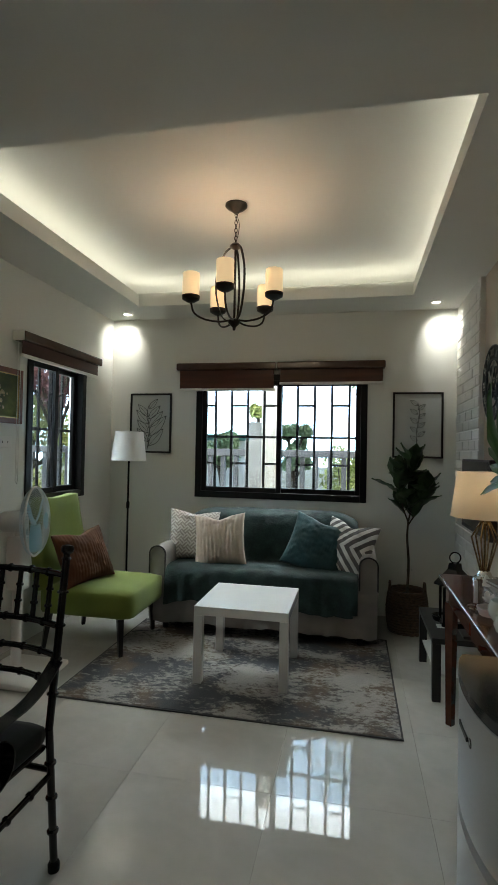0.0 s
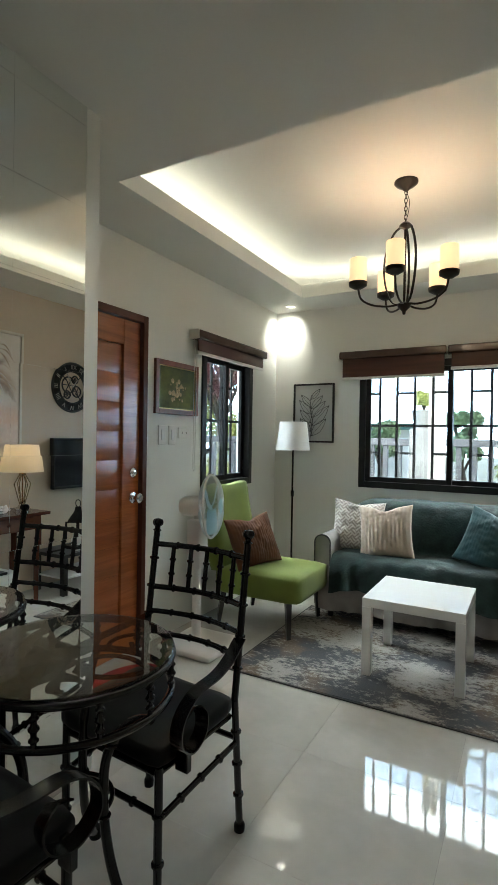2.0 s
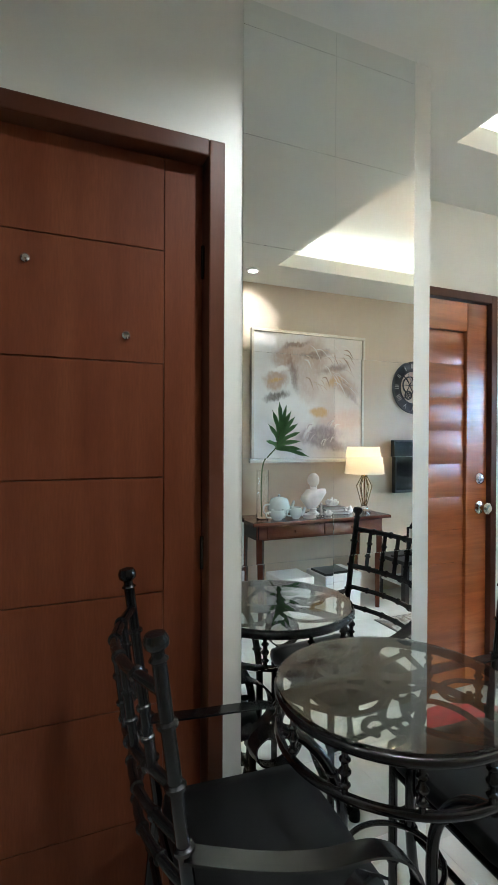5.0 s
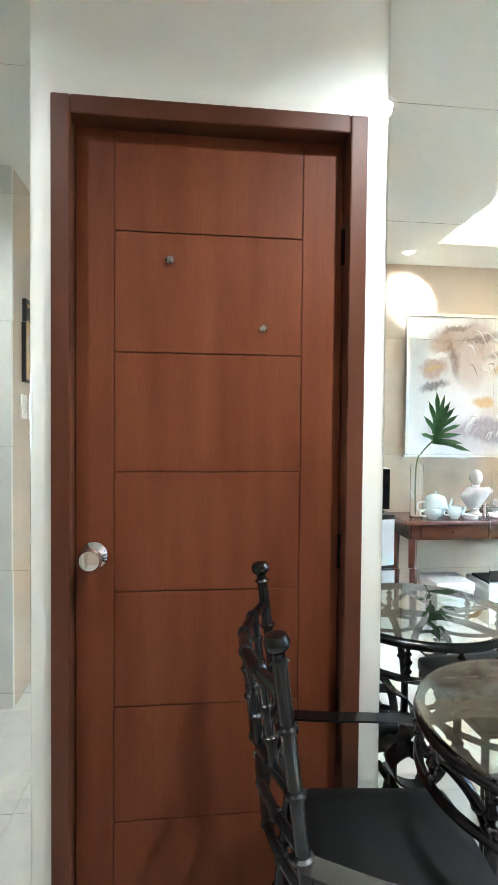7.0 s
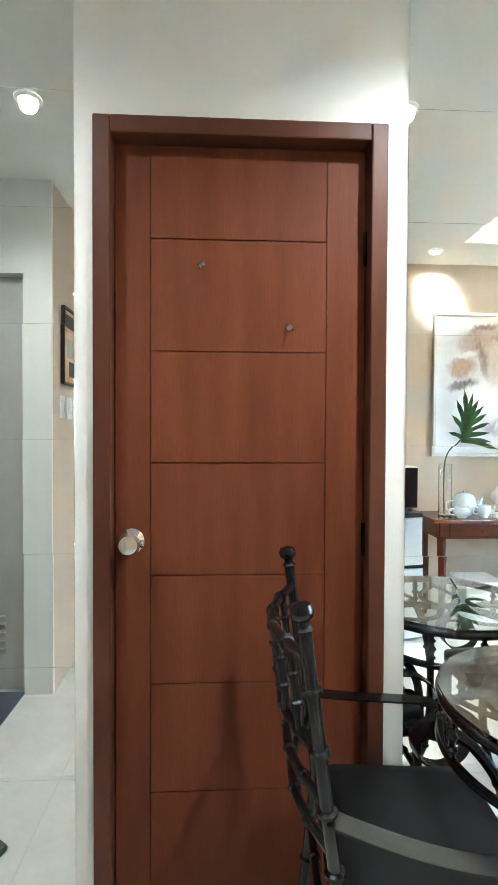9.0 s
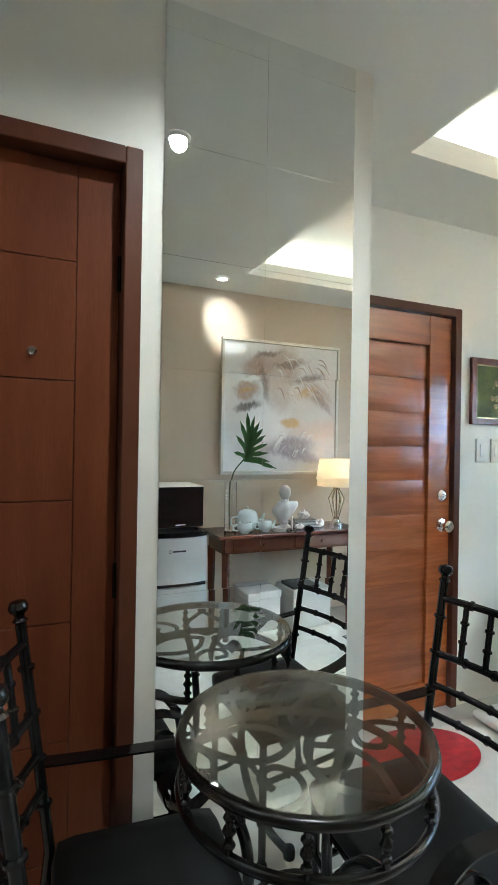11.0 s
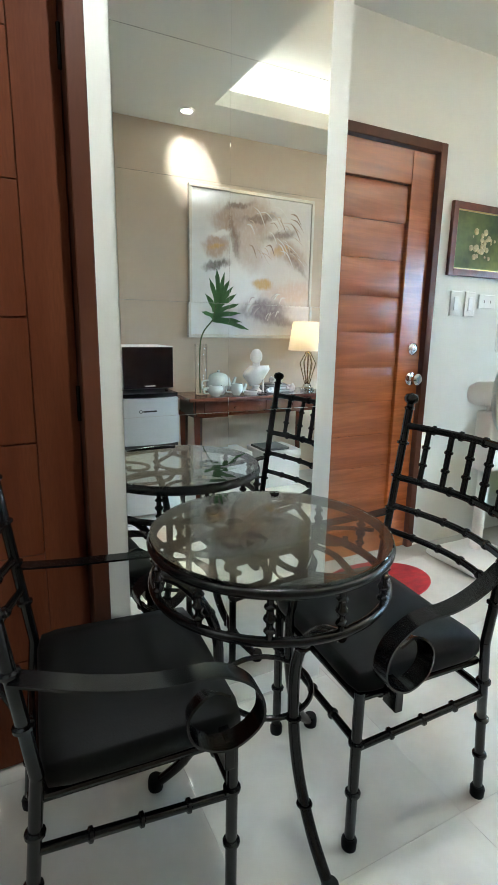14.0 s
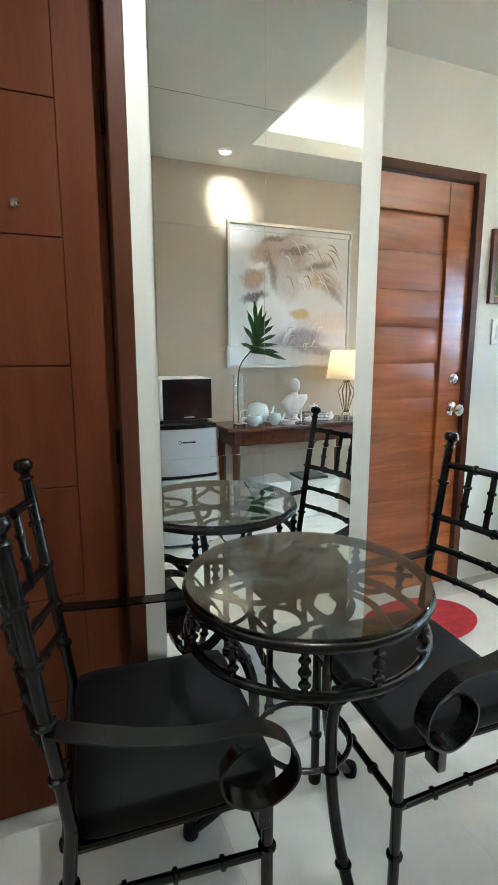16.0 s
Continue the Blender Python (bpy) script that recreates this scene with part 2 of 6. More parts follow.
box(CX0 - 0.02, CX1 + 0.02, CY0 - 0.02, CY0, ZC + 0.05, ZU, bm=bm)
structure("ceiling", bm, CEIL, "white plaster tray ceiling with a lit cove", "ceiling")

# hidden cove light strips
STRIP = glow("led_strip", (1.0, 0.95, 0.86), 7.4)
for x0, x1, y0, y1 in ((CX0 - 0.16, CX0 - 0.12, CY0 + 0.05, CY1 + 0.1), (CX1 + 0.12, CX1 + 0.16, CY0 + 0.05, CY1 + 0.1), (CX0 - 0.1, CX1 + 0.1, CY1 + 0.12, CY1 + 0.16)):
    tagged(part("led_strip", box(x0, x1, y0, y1, ZC + 0.055, ZC + 0.075), STRIP), "glowing warm white light strip in the ceiling cove", "light strip", "cove light strips")

# ---- mirrors of square tiles on the partition wall ----
MIRROR = material("mirror_glass", (0.86, 0.88, 0.86), 0.0, metal=1.0, vary=0.0, bump=0, roughvary=0.0)
MIRROR.node_tree.nodes["Principled BSDF"].inputs["Roughness"].default_value = 0.0
for lk in list(MIRROR.node_tree.links):
    if lk.to_socket.name == "Roughness":
        MIRROR.node_tree.links.remove(lk)
rnd = random.Random(4)


def mirror_panel(y0, z0, label):
    m = thing("wall_mirror", Matrix.Translation((XM, y0, 0)), label, "mirror", "tiled wall mirrors")
    for c in range(2):
        for r in range(9):
            h = min(0.2998, ZC - 0.004 - z0 - r * 0.30)
            b = box(0.0, 0.004, -0.1499, 0.1499, -h / 2, h / 2, bevel=0.0003, seg=1)
            t = part("mirror_tile", b, MIRROR, m)
            t.matrix_basis = pose(0.001, 0.15 + c * 0.30, z0 + r * 0.30 + h / 2, 0, rnd.uniform(-0.09, 0.09), rnd.uniform(-0.09, 0.09))
    return m


mirror_panel(0.73, 0.08, "frameless wall mirror of square tiles beside the bistro table")
mirror_panel(-0.75, 0.095, "frameless wall mirror of square tiles beside the brown door")

# ---- brown inner door ----
door = thing("inner_door", Matrix.Translation((XM, 0, 0)), "closed reddish brown wooden door with grooved panels", "door")
DX = -0.038
b = bmesh.new()
box(-0.10, 0.012, -0.102, -0.057, 0, 2.136, 0.004, bm=b)
box(-0.10, 0.012, 0.63, 0.675, 0, 2.136, 0.004, bm=b)
box(-0.10, 0.012, -0.057, 0.63, 2.09, 2.136, 0.004, bm=b)
part("door_frame", b, JAMBWOOD, door)
part("door_backing", box(DX - 0.04, DX - 0.006, -0.055, 0.628, 0.006, 2.088), DOORWOOD, door)
part("stile", box(DX - 0.01, DX, -0.054, 0.0405, 0.008, 2.086, 0.002), DOORWOOD, door)
part("stile", box(DX - 0.01, DX, 0.5205, 0.627, 0.008, 2.086, 0.002), DOORWOOD, door)
zs = [0.008, 0.323, 0.624, 0.923, 1.231, 1.534, 1.837, 2.086]
for k in range(7):
    pnl = part("panel", box(DX - 0.01, DX, 0.0420, 0.5190, zs[k] + 0.0013, zs[k + 1] - 0.0013, 0.0012), DOORWOOD, door)
knob = part("knob", lathe([(0, 0), (0.034, 0), (0.034, 0.006), (0.022, 0.012), (0.012, 0.02), (0.012, 0.034), (0.026, 0.042), (0.03, 0.056), (0.024, 0.066), (0.012, 0.069), (0, 0.069)], 28), CHROME, door, "satin steel round door knob", True)
knob.matrix_basis = pose(DX, -0.008, 1.02, 0, 90, 0)
for hy, hz in ((0.178, 1.77), (0.419, 1.603)):
    hk = part("hook", lathe([(0, 0), (0.011, 0), (0.011, 0.006), (0.007, 0.01), (0, 0.01)], 18), CHROME, door, "", True)
    hk.matrix_basis = pose(DX, hy, hz, 0, 90, 0)
    part("hook_prong", tube(spline([(DX + 0.008, hy, hz - 0.002), (DX + 0.02, hy, hz - 0.012), (DX + 0.024, hy, hz - 0.006)], 4), 0.0022, 6), CHROME, door)
for hz in (1.82, 1.02, 0.25):
    part("hinge", tube([(DX + 0.005, 0.627, hz - 0.045), (DX + 0.005, 0.627, hz + 0.045)], 0.006, 8), BLACKMET, door)

# ---- front door ----
fd = thing("front_door", Matrix.Translation((XL, 0, 0)), "closed varnished reddish wooden front door with lapped boards", "door")
b = bmesh.new()
box(-0.15, 0.015, 2.49, 2.533, 0, 2.115, 0.004, bm=b)
box(-0.15, 0.015, 1.557, 1.60, 0, 2.115, 0.004, bm=b)
box(-0.15, 0.015, 1.60, 2.49, 2.07, 2.115, 0.004, bm=b)
part("door_frame", b, JAMBWOOD, fd)
part("backing", box(-0.065, -0.045, 1.604, 2.486, 0.005, 2.066), ENTRYWOOD, fd)
part("stile", box(-0.045, -0.012, 2.338, 2.486, 0.005, 2.066, 0.004), ENTRYWOOD, fd)
part("stile", box(-0.045, -0.012, 1.604, 1.752, 0.005, 2.066, 0.004), ENTRYWOOD, fd)
part("top_rail", box(-0.045, -0.012, 1.752, 2.338, 1.91, 2.066, 0.004), ENTRYWOOD, fd)
part("bottom_rail", box(-0.045, -0.012, 1.752, 2.338, 0.005, 0.15, 0.004), ENTRYWOOD, fd)
for k in range(10):
    z0, z1 = 0.15 + k * 0.176, 0.15 + (k + 1) * 0.176
    b = bmesh.new()
    rows = []
    for q in range(9):
        t = q / 8
        d = -0.033 - 0.003 * t + 0.005 * math.sin(math.pi * t) ** 0.7
        rows.append([b.verts.new((d, y, z0 + 0.001 + (z1 - z0 - 0.002) * t)) for y in (1.753, 2.337)])
    back = [[b.verts.new((-0.0449, y, z)) for y in (1.753, 2.337)] for z in (z0 + 0.001, z1 - 0.001)]
    for q in range(8):
        b.faces.new((rows[q][0], rows[q][1], rows[q + 1][1], rows[q + 1][0]))
    b.faces.new((back[0][0], back[0][1], rows[0][1], rows[0][0]))
    b.faces.new((rows[8][0], rows[8][1], back[1][1], back[1][0]))
    b.faces.new([r[0] for r in rows] + [back[1][0], back[0][0]])
    b.faces.new([r[1] for r in rows] + [back[1][1], back[0][1]])
    part("board", b, ENTRYWOOD, fd, "", True, 35)
for kz, prof in ((1.125, [(0, 0), (0.031, 0), (0.031, 0.008), (0.024, 0.016), (0.012, 0.018), (0, 0.018)]), (0.969, [(0, 0), (0.034, 0), (0.034, 0.006), (0.014, 0.012), (0.013, 0.035), (0.028, 0.045), (0.03, 0.06), (0.02, 0.07), (0, 0.071)])):
    o = part("door_lock" if kz > 1.1 else "door_knob", lathe(prof, 26), CHROME, fd, "polished steel lock" if kz > 1.1 else "polished steel round knob", True)
    o.matrix_basis = pose(-0.012, 2.43, kz, 0, 90, 0)


# ---- windows ----
PANE = glass("window_pane")
GRILL = material("grille_paint", (0.02, 0.02, 0.02), 0.5, vary=0.2)


def window(name, axis, at, out, a0, a1, z0, z1, label, odd):
    """A black sliding window with two sashes and a grille outside it."""
    w = tagged(thing(name), label, "window", kind="structure")

    def put(nm, p0, p1, q0, q1, d0, d1, mat, bev=0.003, parent=w):
        u0, u1 = sorted((at + out * d0, at + out * d1))
        bb = box(p0, p1, u0, u1, q0, q1, bev) if axis == "y" else box(u0, u1, p0, p1, q0, q1, bev)
        return part(nm, bb, mat, parent)
    fw = 0.055
    put("window_frame", a0, a0 + fw, z0, z1, -0.012, 0.09, ALU)
    put("window_frame", a1 - fw, a1, z0, z1, -0.012, 0.09, ALU)
    put("window_frame", a0 + fw, a1 - fw, z0, z0 + fw, -0.012, 0.09, ALU)
    put("window_frame", a0 + fw, a1 - fw, z1 - fw, z1, -0.012, 0.09, ALU)
    mid = (a0 + a1) / 2
    sw = 0.042
    for s0, s1, d in ((a0 + fw, mid + 0.02, 0.012), (mid - 0.02, a1 - fw, 0.048)):
        s = put("sash", s0, s0 + sw, z0 + fw, z1 - fw, d, d + 0.03, ALU)
        put("sash_rail", s1 - sw, s1, z0 + fw, z1 - fw, d, d + 0.03, ALU, parent=s)
        put("sash_rail", s0 + sw, s1 - sw, z0 + fw, z0 + fw + sw, d, d + 0.03, ALU, parent=s)
        put("sash_rail", s0 + sw, s1 - sw, z1 - fw - sw, z1 - fw, d, d + 0.03, ALU, parent=s)
        g = put("pane", s0 + sw, s1 - sw, z0 + fw + sw, z1 - fw - sw, d + 0.013, d + 0.017, PANE, 0)
        g.visible_shadow = False
    n = max(3, round((a1 - a0) / 0.145))
    st = (a1 - a0) / n
    g0 = 0.115
    bars = [a0 + st * i for i in range(1, n)]
    zm = z0 + (z1 - z0) * 0.5
    for i, p in enumerate(bars):
        put("grille_bar", p - 0.011, p + 0.011, z0, z1, g0, g0 + 0.012, GRILL, 0)
    put("grille_bar", a0, a1, zm - 0.010, zm + 0.010, g0 - 0.001, g0 + 0.013, GRILL, 0)
    for i in range(n):
        if i % 2 == odd:
            for zz in (z0 + (z1 - z0) * 0.28, z0 + (z1 - z0) * 0.76):
                put("grille_rung", a0 + st * i, a0 + st * (i + 1), zz - 0.010, zz + 0.010, g0 + 0.001, g0 + 0.011, GRILL, 0)
    return w


window("window_1", "y", YB, 1, *WIN_B, "wide black sliding window with an outside grille", 0)
window("window_2", "x", XL, -1, *WIN_L, "narrow black sliding window with an outside grille", 1)

# ---- roller blinds ----
BLINDW = material("brown_blind", (0.10, 0.028, 0.016), 0.35, vary=0.25, scale=4, fine=120, bump=0.1, stretch=(0.3, 0.3, 6))
SHINE = material("blind_cassette", (0.075, 0.042, 0.03), 0.14, vary=0.1, bump=0)


def blind(width, drop, label):
    r = thing("roller_blind", None, label, "window blind", "brown roller blinds")
    part("cassette", box(0, width, -0.095, -0.0, -0.065, 0.0, 0.012, 3), SHINE, r, "glossy dark brown cassette")
    part("end_cap", box(-0.012, 0.0, -0.09, -0.004, -0.068, 0.004, 0.006), WHITEP, r)
    part("fabric", box(0.025, width - 0.02, -0.06, -0.054, -drop + 0.012, -0.06), BLINDW, r, "dark reddish brown fabric")
    part("bottom_rail", box(0.02, width - 0.015, -0.066, -0.048, -drop - 0.012, -drop + 0.012, 0.005), WHITEP, r, "white bottom rail")
    for k in (0.12, width - 0.12):
        part("bracket", box(k - 0.012, k + 0.012, -0.04, 0.0, 0.0, 0.014, 0.003), WHITEP, r)
    return r


r1 = blind(0.90, 0.235, "dark brown roller blind half lowered over the sash")
r1.location = (-1.57, YB, 2.128)
r2 = blind(0.905, 0.185, "dark brown roller blind rolled up high over the sash")
r2.location = (-0.66, YB, 2.128)
r3 = blind(1.06, 0.16, "dark brown roller blind rolled up over the narrow window")
r3.matrix_world = pose(XL, 3.0, 2.125, 0, 0, 90)
part("pull_chain", tube([(0.02, -0.03, -0.06), (0.021, -0.03, -1.0), (0.035, -0.03, -1.02), (0.045, -0.03, -1.0), (0.045, -0.03, -0.06)], 0.002, 5), WHITEP, r3)

# ---- bistro table ----
BT = (-1.177, 0.990)
table = thing("bistro_table", Matrix.Translation((*BT, 0)), "round black metal bistro table with a glass top", "table")
TGLASS = glass("table_glass", (0.86, 0.90, 0.86))
ZT, ZL, RT = 0.736, 0.637, 0.277
gl = part("glass_top", lathe([(0, ZT + 0.0115), (0.281, ZT + 0.0115), (0.283, ZT + 0.0135), (0.283, ZT + 0.0175), (0.281, ZT + 0.0195), (0, ZT + 0.0195)], 64), TGLASS, table, "clear round glass top", True, 30)
gl.visible_shadow = False
part("top_ring", tube(arc((0, 0, ZT), RT, 0, 354.4, 63), 0.0115, 10, closed=True), BLACKMET, table, "", True)
part("lower_ring", tube(arc((0, 0, ZL), RT, 0, 354.4, 63), 0.0105, 10, closed=True), BLACKMET, table, "", True)
sp = [(0.007, 0), (0.007, 0.018), (0.011, 0.021), (0.0125, 0.024), (0.011, 0.027), (0.007, 0.03), (0.008, 0.042), (0.012, 0.046), (0.0135, 0.05), (0.012, 0.054), (0.008, 0.058), (0.007, 0.068), (0.011, 0.071), (0.0125, 0.074), (0.011, 0.077), (0.007, 0.08), (0.007, 0.098)]
for k in range(12):
    a = radians(1 + 30 * k)
    part("spindle", lathe(sp, 10, at=(RT * math.cos(a), RT * math.sin(a), ZL)), BLACKMET, table, "", True, 50)
# flat scrolls under the glass: three leaf-shaped pairs and a curl between them
for k in range(3):
    a = 120 * k + 14
    for sg in (-1, 1):
        pts = spline([(0.02, 0.0, ZT - 0.02), (0.075, sg * 0.055, ZT - 0.02), (0.14, sg * 0.062, ZT - 0.02), (0.205, sg * 0.03, ZT - 0.018), (0.264, -sg * 0.012, ZT - 0.012)], 6)
        part("scroll", tube(pts, 0.008, 8, flat=(0.015, 0.006)), BLACKMET, table).matrix_basis = pose(0, 0, 0, 0, 0, a)
    pts = spline([(0.267, 0.0, ZT - 0.012), (0.19, 0.045, ZT - 0.018), (0.13, 0.02, ZT - 0.018), (0.12, -0.035, ZT - 0.018), (0.165, -0.05, ZT - 0.018), (0.185, -0.015, ZT - 0.018)], 7)
    part("curl", tube(pts, 0.008, 8, flat=(0.013, 0.006)), BLACKMET, table).matrix_basis = pose(0, 0, 0, 0, 0, a + 62)
legp = spline([(0.277, 0, 0.63), (0.21, 0, 0.602), (0.155, 0, 0.54), (0.125, 0, 0.46), (0.125, 0, 0.33), (0.155, 0, 0.20), (0.215, 0, 0.09), (0.285, 0, 0.016)], 6)
for a in (2, 121, 241):
    leg = part("leg", tube(legp, 0.0135, 10), BLACKMET, table, "", True)
    leg.matrix_basis = pose(0, 0, 0, 0, 0, a)
    part("rubber_foot", lathe([(0, 0), (0.02, 0), (0.021, 0.02), (0.018, 0.034), (0.0, 0.036)], 14, at=(0.29, 0, 0)), BLACKPAD, leg, "", True)
    for p in (legp[13], legp[24], legp[33]):
        part("node_ring", tube(arc(p, 0.0155, 0, 330, 11), 0.004, 6, closed=True), BLACKMET, leg, "", True)
part("brace_ring", tube(arc((0, 0, 0.33), 0.115, 0, 350, 35), 0.007, 8, closed=True), BLACKMET, table, "", True)

# ---- dining chairs ----
def noded(p0, p1, r, n, bm=None):
    """A straight bamboo-like bar with n joints."""
    p0, p1 = Vector(p0), Vector(p1)
    pts, rad = [p0], [r]
    ln = (p1 - p0).length
    for k in range(1, n + 1):
        t = k / (n + 1)
        for d, s in ((-0.006, 1.0), (-0.003, 1.5), (0.003, 1.5), (0.006, 1.0)):
            pts.append(p0.lerp(p1, t + d / ln))
            rad.append(r * s)
    pts.append(p1)
    rad.append(r)
    return tube(pts, rad, 12, bm)


def dining_chair(label, reach=0.0):
    c = thing("dining_chair", None, label, "chair", "chairs at the bistro table")
    hw = 0.209
    for sx in (-1, 1):
        x = sx * hw
        leg = part("rear_leg", noded((x, 0.229, 0.02), (x, 0.187, 0.47), 0.0122, 3), BLACKMET, c, "", True)
        part("rubber_foot", lathe([(0, 0), (0.018, 0), (0.019, 0.022), (0.015, 0.03), (0, 0.031)], 12, at=(x, 0.229, 0)), BLACKPAD, leg, "", True)
        post = part("back_post", noded((x, 0.187, 0.47), (x, 0.255, 0.985), 0.0122, 4), BLACKMET, c, "", True)
        fin = part("finial", lathe([(0.0125, 0), (0.017, 0.004), (0.011, 0.01), (0.011, 0.018), (0.02, 0.026), (0.0215, 0.036), (0.017, 0.046), (0, 0.051)], 14), BLACKMET, post, "", True)
        fin.matrix_basis = pose(x, 0.255, 0.983, -8, 0, 0)
        xf = sx * 0.195
        leg = part("front_leg", noded((xf, -0.172, 0.02), (xf, -0.172, 0.43), 0.0125, 2), BLACKMET, c, "", True)
        part("rubber_foot", lathe([(0, 0), (0.018, 0), (0.019, 0.022), (0.015, 0.03), (0, 0.031)], 12, at=(xf, -0.172, 0)), BLACKPAD, leg, "", True)
        part("side_stretcher", noded((x, 0.2, 0.32), (xf, -0.172, 0.28), 0.0095, 3), BLACKMET, c, "", True)
        ap = spline([(x, 0.213, 0.667), (x + sx * 0.03, 0.1, 0.642), (x + sx * 0.045, 0.01, 0.63), (x + sx * 0.045, -0.09, 0.62), (x + sx * 0.045, -0.157, 0.573), (x + sx * 0.045, -0.167, 0.505), (x + sx * 0.04, -0.11, 0.462), (x + sx * 0.035, -0.05, 0.482), (x + sx * 0.03, -0.036, 0.532), (x + sx * 0.025, -0.07, 0.565), (x + sx * 0.02, -0.105, 0.546)], 6)
        ap = [Vector(p) - Vector((0, reach * min(1.0, max(0.0, (0.19 - p[1]) / 0.25)), 0)) for p in ap]
        part("armrest", tube(ap, 0.01, flat=(0.042, 0.005)), BLACKMET, c, "curled flat black metal arm", True)
        part("arm_clip", box(x + min(0, sx * 0.045), x + max(0, sx * 0.045), -0.12 - reach, -0.10 - reach, 0.40, 0.466, 0.002), BLACKMET, c)
    part("front_stretcher", noded((-0.195, -0.172, 0.295), (0.195, -0.172, 0.295), 0.0095, 3), BLACKMET, c, "", True)
    part("rear_stretcher", noded((-hw, 0.199, 0.335), (hw, 0.199, 0.335), 0.0095, 3), BLACKMET, c, "", True)

    def rail(z, bow, r):
        y = 0.187 + (z - 0.47) * 0.132
        pts, rad = [], []
        joints = (0.2, 0.4, 0.6, 0.8)
        rings = {j + d: f for j in joints for d, f in ((-0.012, 1.0), (-0.006, 1.4), (0.006, 1.4), (0.012, 1.0))}
        for t in sorted(list(rings) + [k / 10 for k in range(11) if k not in (2, 4, 6, 8)]):
            pts.append((-hw + 2 * hw * t, y + bow * math.sin(math.pi * t), z - bow * 0.1 * math.sin(math.pi * t)))
            rad.append(r * rings.get(t, 1.0))
        return tube(pts, rad, 12)
    for z, bw, r in ((0.935, 0.055, 0.0105), (0.775, 0.055, 0.0105), (0.685, 0.055, 0.0095), (0.605, 0.055, 0.0095)):
        part("back_rail", rail(z, bw, r), BLACKMET, c, "", True)
    for k in range(1, 6):
        t = k / 6
        bw = 0.055 * math.sin(math.pi * t)
        x = -hw + 2 * hw * t
        part("spindle", noded((x, 0.187 + 0.305 * 0.132 + bw, 0.775 - bw * 0.1), (x, 0.187 + 0.465 * 0.132 + bw, 0.935 - bw * 0.1), 0.0085, 2), BLACKMET, c, "", True)
    part("seat_frame", box(-0.2, 0.2, -0.182, 0.19, 0.40, 0.42, 0.008), BLACKMET, c)
    part("seat_cushion", pillow_box(0.43, 0.375, 0.075, 0.03), BLACKPAD, c, "thick black vinyl seat cushion", True, 70).location = (0, -0.005, 0.4575)
    return c


def pillow_box(w, d, h, r, crown=0.008):
    """A soft-edged slab, slightly domed on top, centred on the origin."""
    b = box(-w / 2, w / 2, -d / 2, d / 2, -h / 2, h / 2, 0)
    bmesh.ops.subdivide_edges(b, edges=b.edges[:], cuts=7, use_grid_fill=True)
    for v in b.verts:
        q = Vector((max(-w / 2 + r, min(w / 2 - r, v.co.x)), max(-d / 2 + r, min(d / 2 - r, v.co.y)), max(-h / 2 + r, min(h / 2 - r, v.co.z))))
        dv = v.co - q
        if dv.length > r:
            v.co = q + dv.normalized() * r
        u = (1 - (2 * v.co.x / w) ** 2) * (1 - (2 * v.co.y / d) ** 2)
        if v.co.z > 0:
            v.co.z += crown * u
        v.co += Vector((noise.noise(v.co * 9), noise.noise(v.co * 9 + Vector((5, 0, 0))), noise.noise(v.co * 9 + Vector((0, 7, 0))))) * 0.0025
    return b


ch = dining_chair("black bamboo-style metal dining chair beside the front door")
ch.matrix_basis = pose(-1.142, 1.288, 0, 0, 0, -3.2)
ch2 = dining_chair("black bamboo-style metal dining chair before the brown door", 0.035)
ch2.matrix_basis = pose(-1.183, 0.643, 0, 0, 0, 176)

# ---- living area ----
RUG = bpy.data.materials.new("distressed_rug")


def rug_material():
    RUG.use_nodes = True
    nt = RUG.node_tree
    b = nt.nodes["Principled BSDF"]
    n1 = texture(nt, "Noise", 2.1, 5, (1, 1.5, 1), 0.3)
    n2 = texture(nt, "Noise", 30, 15, (0.8, 1.4, 1), 0.2)
    n2.inputs["Roughness"].default_value = 0.78
    n4 = texture(nt, "Noise", 3.2, 4, (1, 1, 1), 0.5)
    n3 = texture(nt, "Noise", 160, 2)
    dark = mixc(nt, ramp(nt, n4.outputs[0], ((0.46, (0, 0, 0)), (0.6, (1, 1, 1)))), (0.045, 0.05, 0.058), (0.12, 0.085, 0.055))
    light = mixc(nt, n4.outputs[0], (0.18, 0.185, 0.19), (0.50, 0.465, 0.41))
    s = nt.nodes.new("ShaderNodeMath")
    s.operation = "ADD"
    for n_, k_, sock in ((n1, 0.95, 0), (n2, 1.05, 1)):
        w_ = nt.nodes.new("ShaderNodeMath")
        w_.operation = "MULTIPLY"
        w_.inputs[1].default_value = k_
        nt.links.new(n_.outputs[0], w_.inputs[0])
        nt.links.new(w_.outputs[0], s.inputs[sock])
    m2 = nt.nodes.new("ShaderNodeMath")
    m2.operation = "MULTIPLY"
    m2.inputs[1].default_value = 0.5
    nt.links.new(s.outputs[0], m2.inputs[0])
    base = mixc(nt, ramp(nt, m2.outputs[0], ((0.475, (0, 0, 0)), (0.525, (1, 1, 1)))), dark, light)
    base = mixc(nt, ramp(nt, n3.outputs[0], ((0.3, (0, 0, 0)), (0.8, (0.4, 0.4, 0.4)))), base, (0.09, 0.09, 0.09))
    nt.links.new(base, b.inputs["Base Color"])
    b.inputs["Roughness"].default_value = 0.95
    bp = nt.nodes.new("ShaderNodeBump")
    bp.inputs["Strength"].default_value, bp.inputs["Distance"].default_value = 0.5, 0.004
    nt.links.new(n3.outputs[0], bp.inputs["Height"])
    nt.links.new(bp.outputs[0], b.inputs["Normal"])


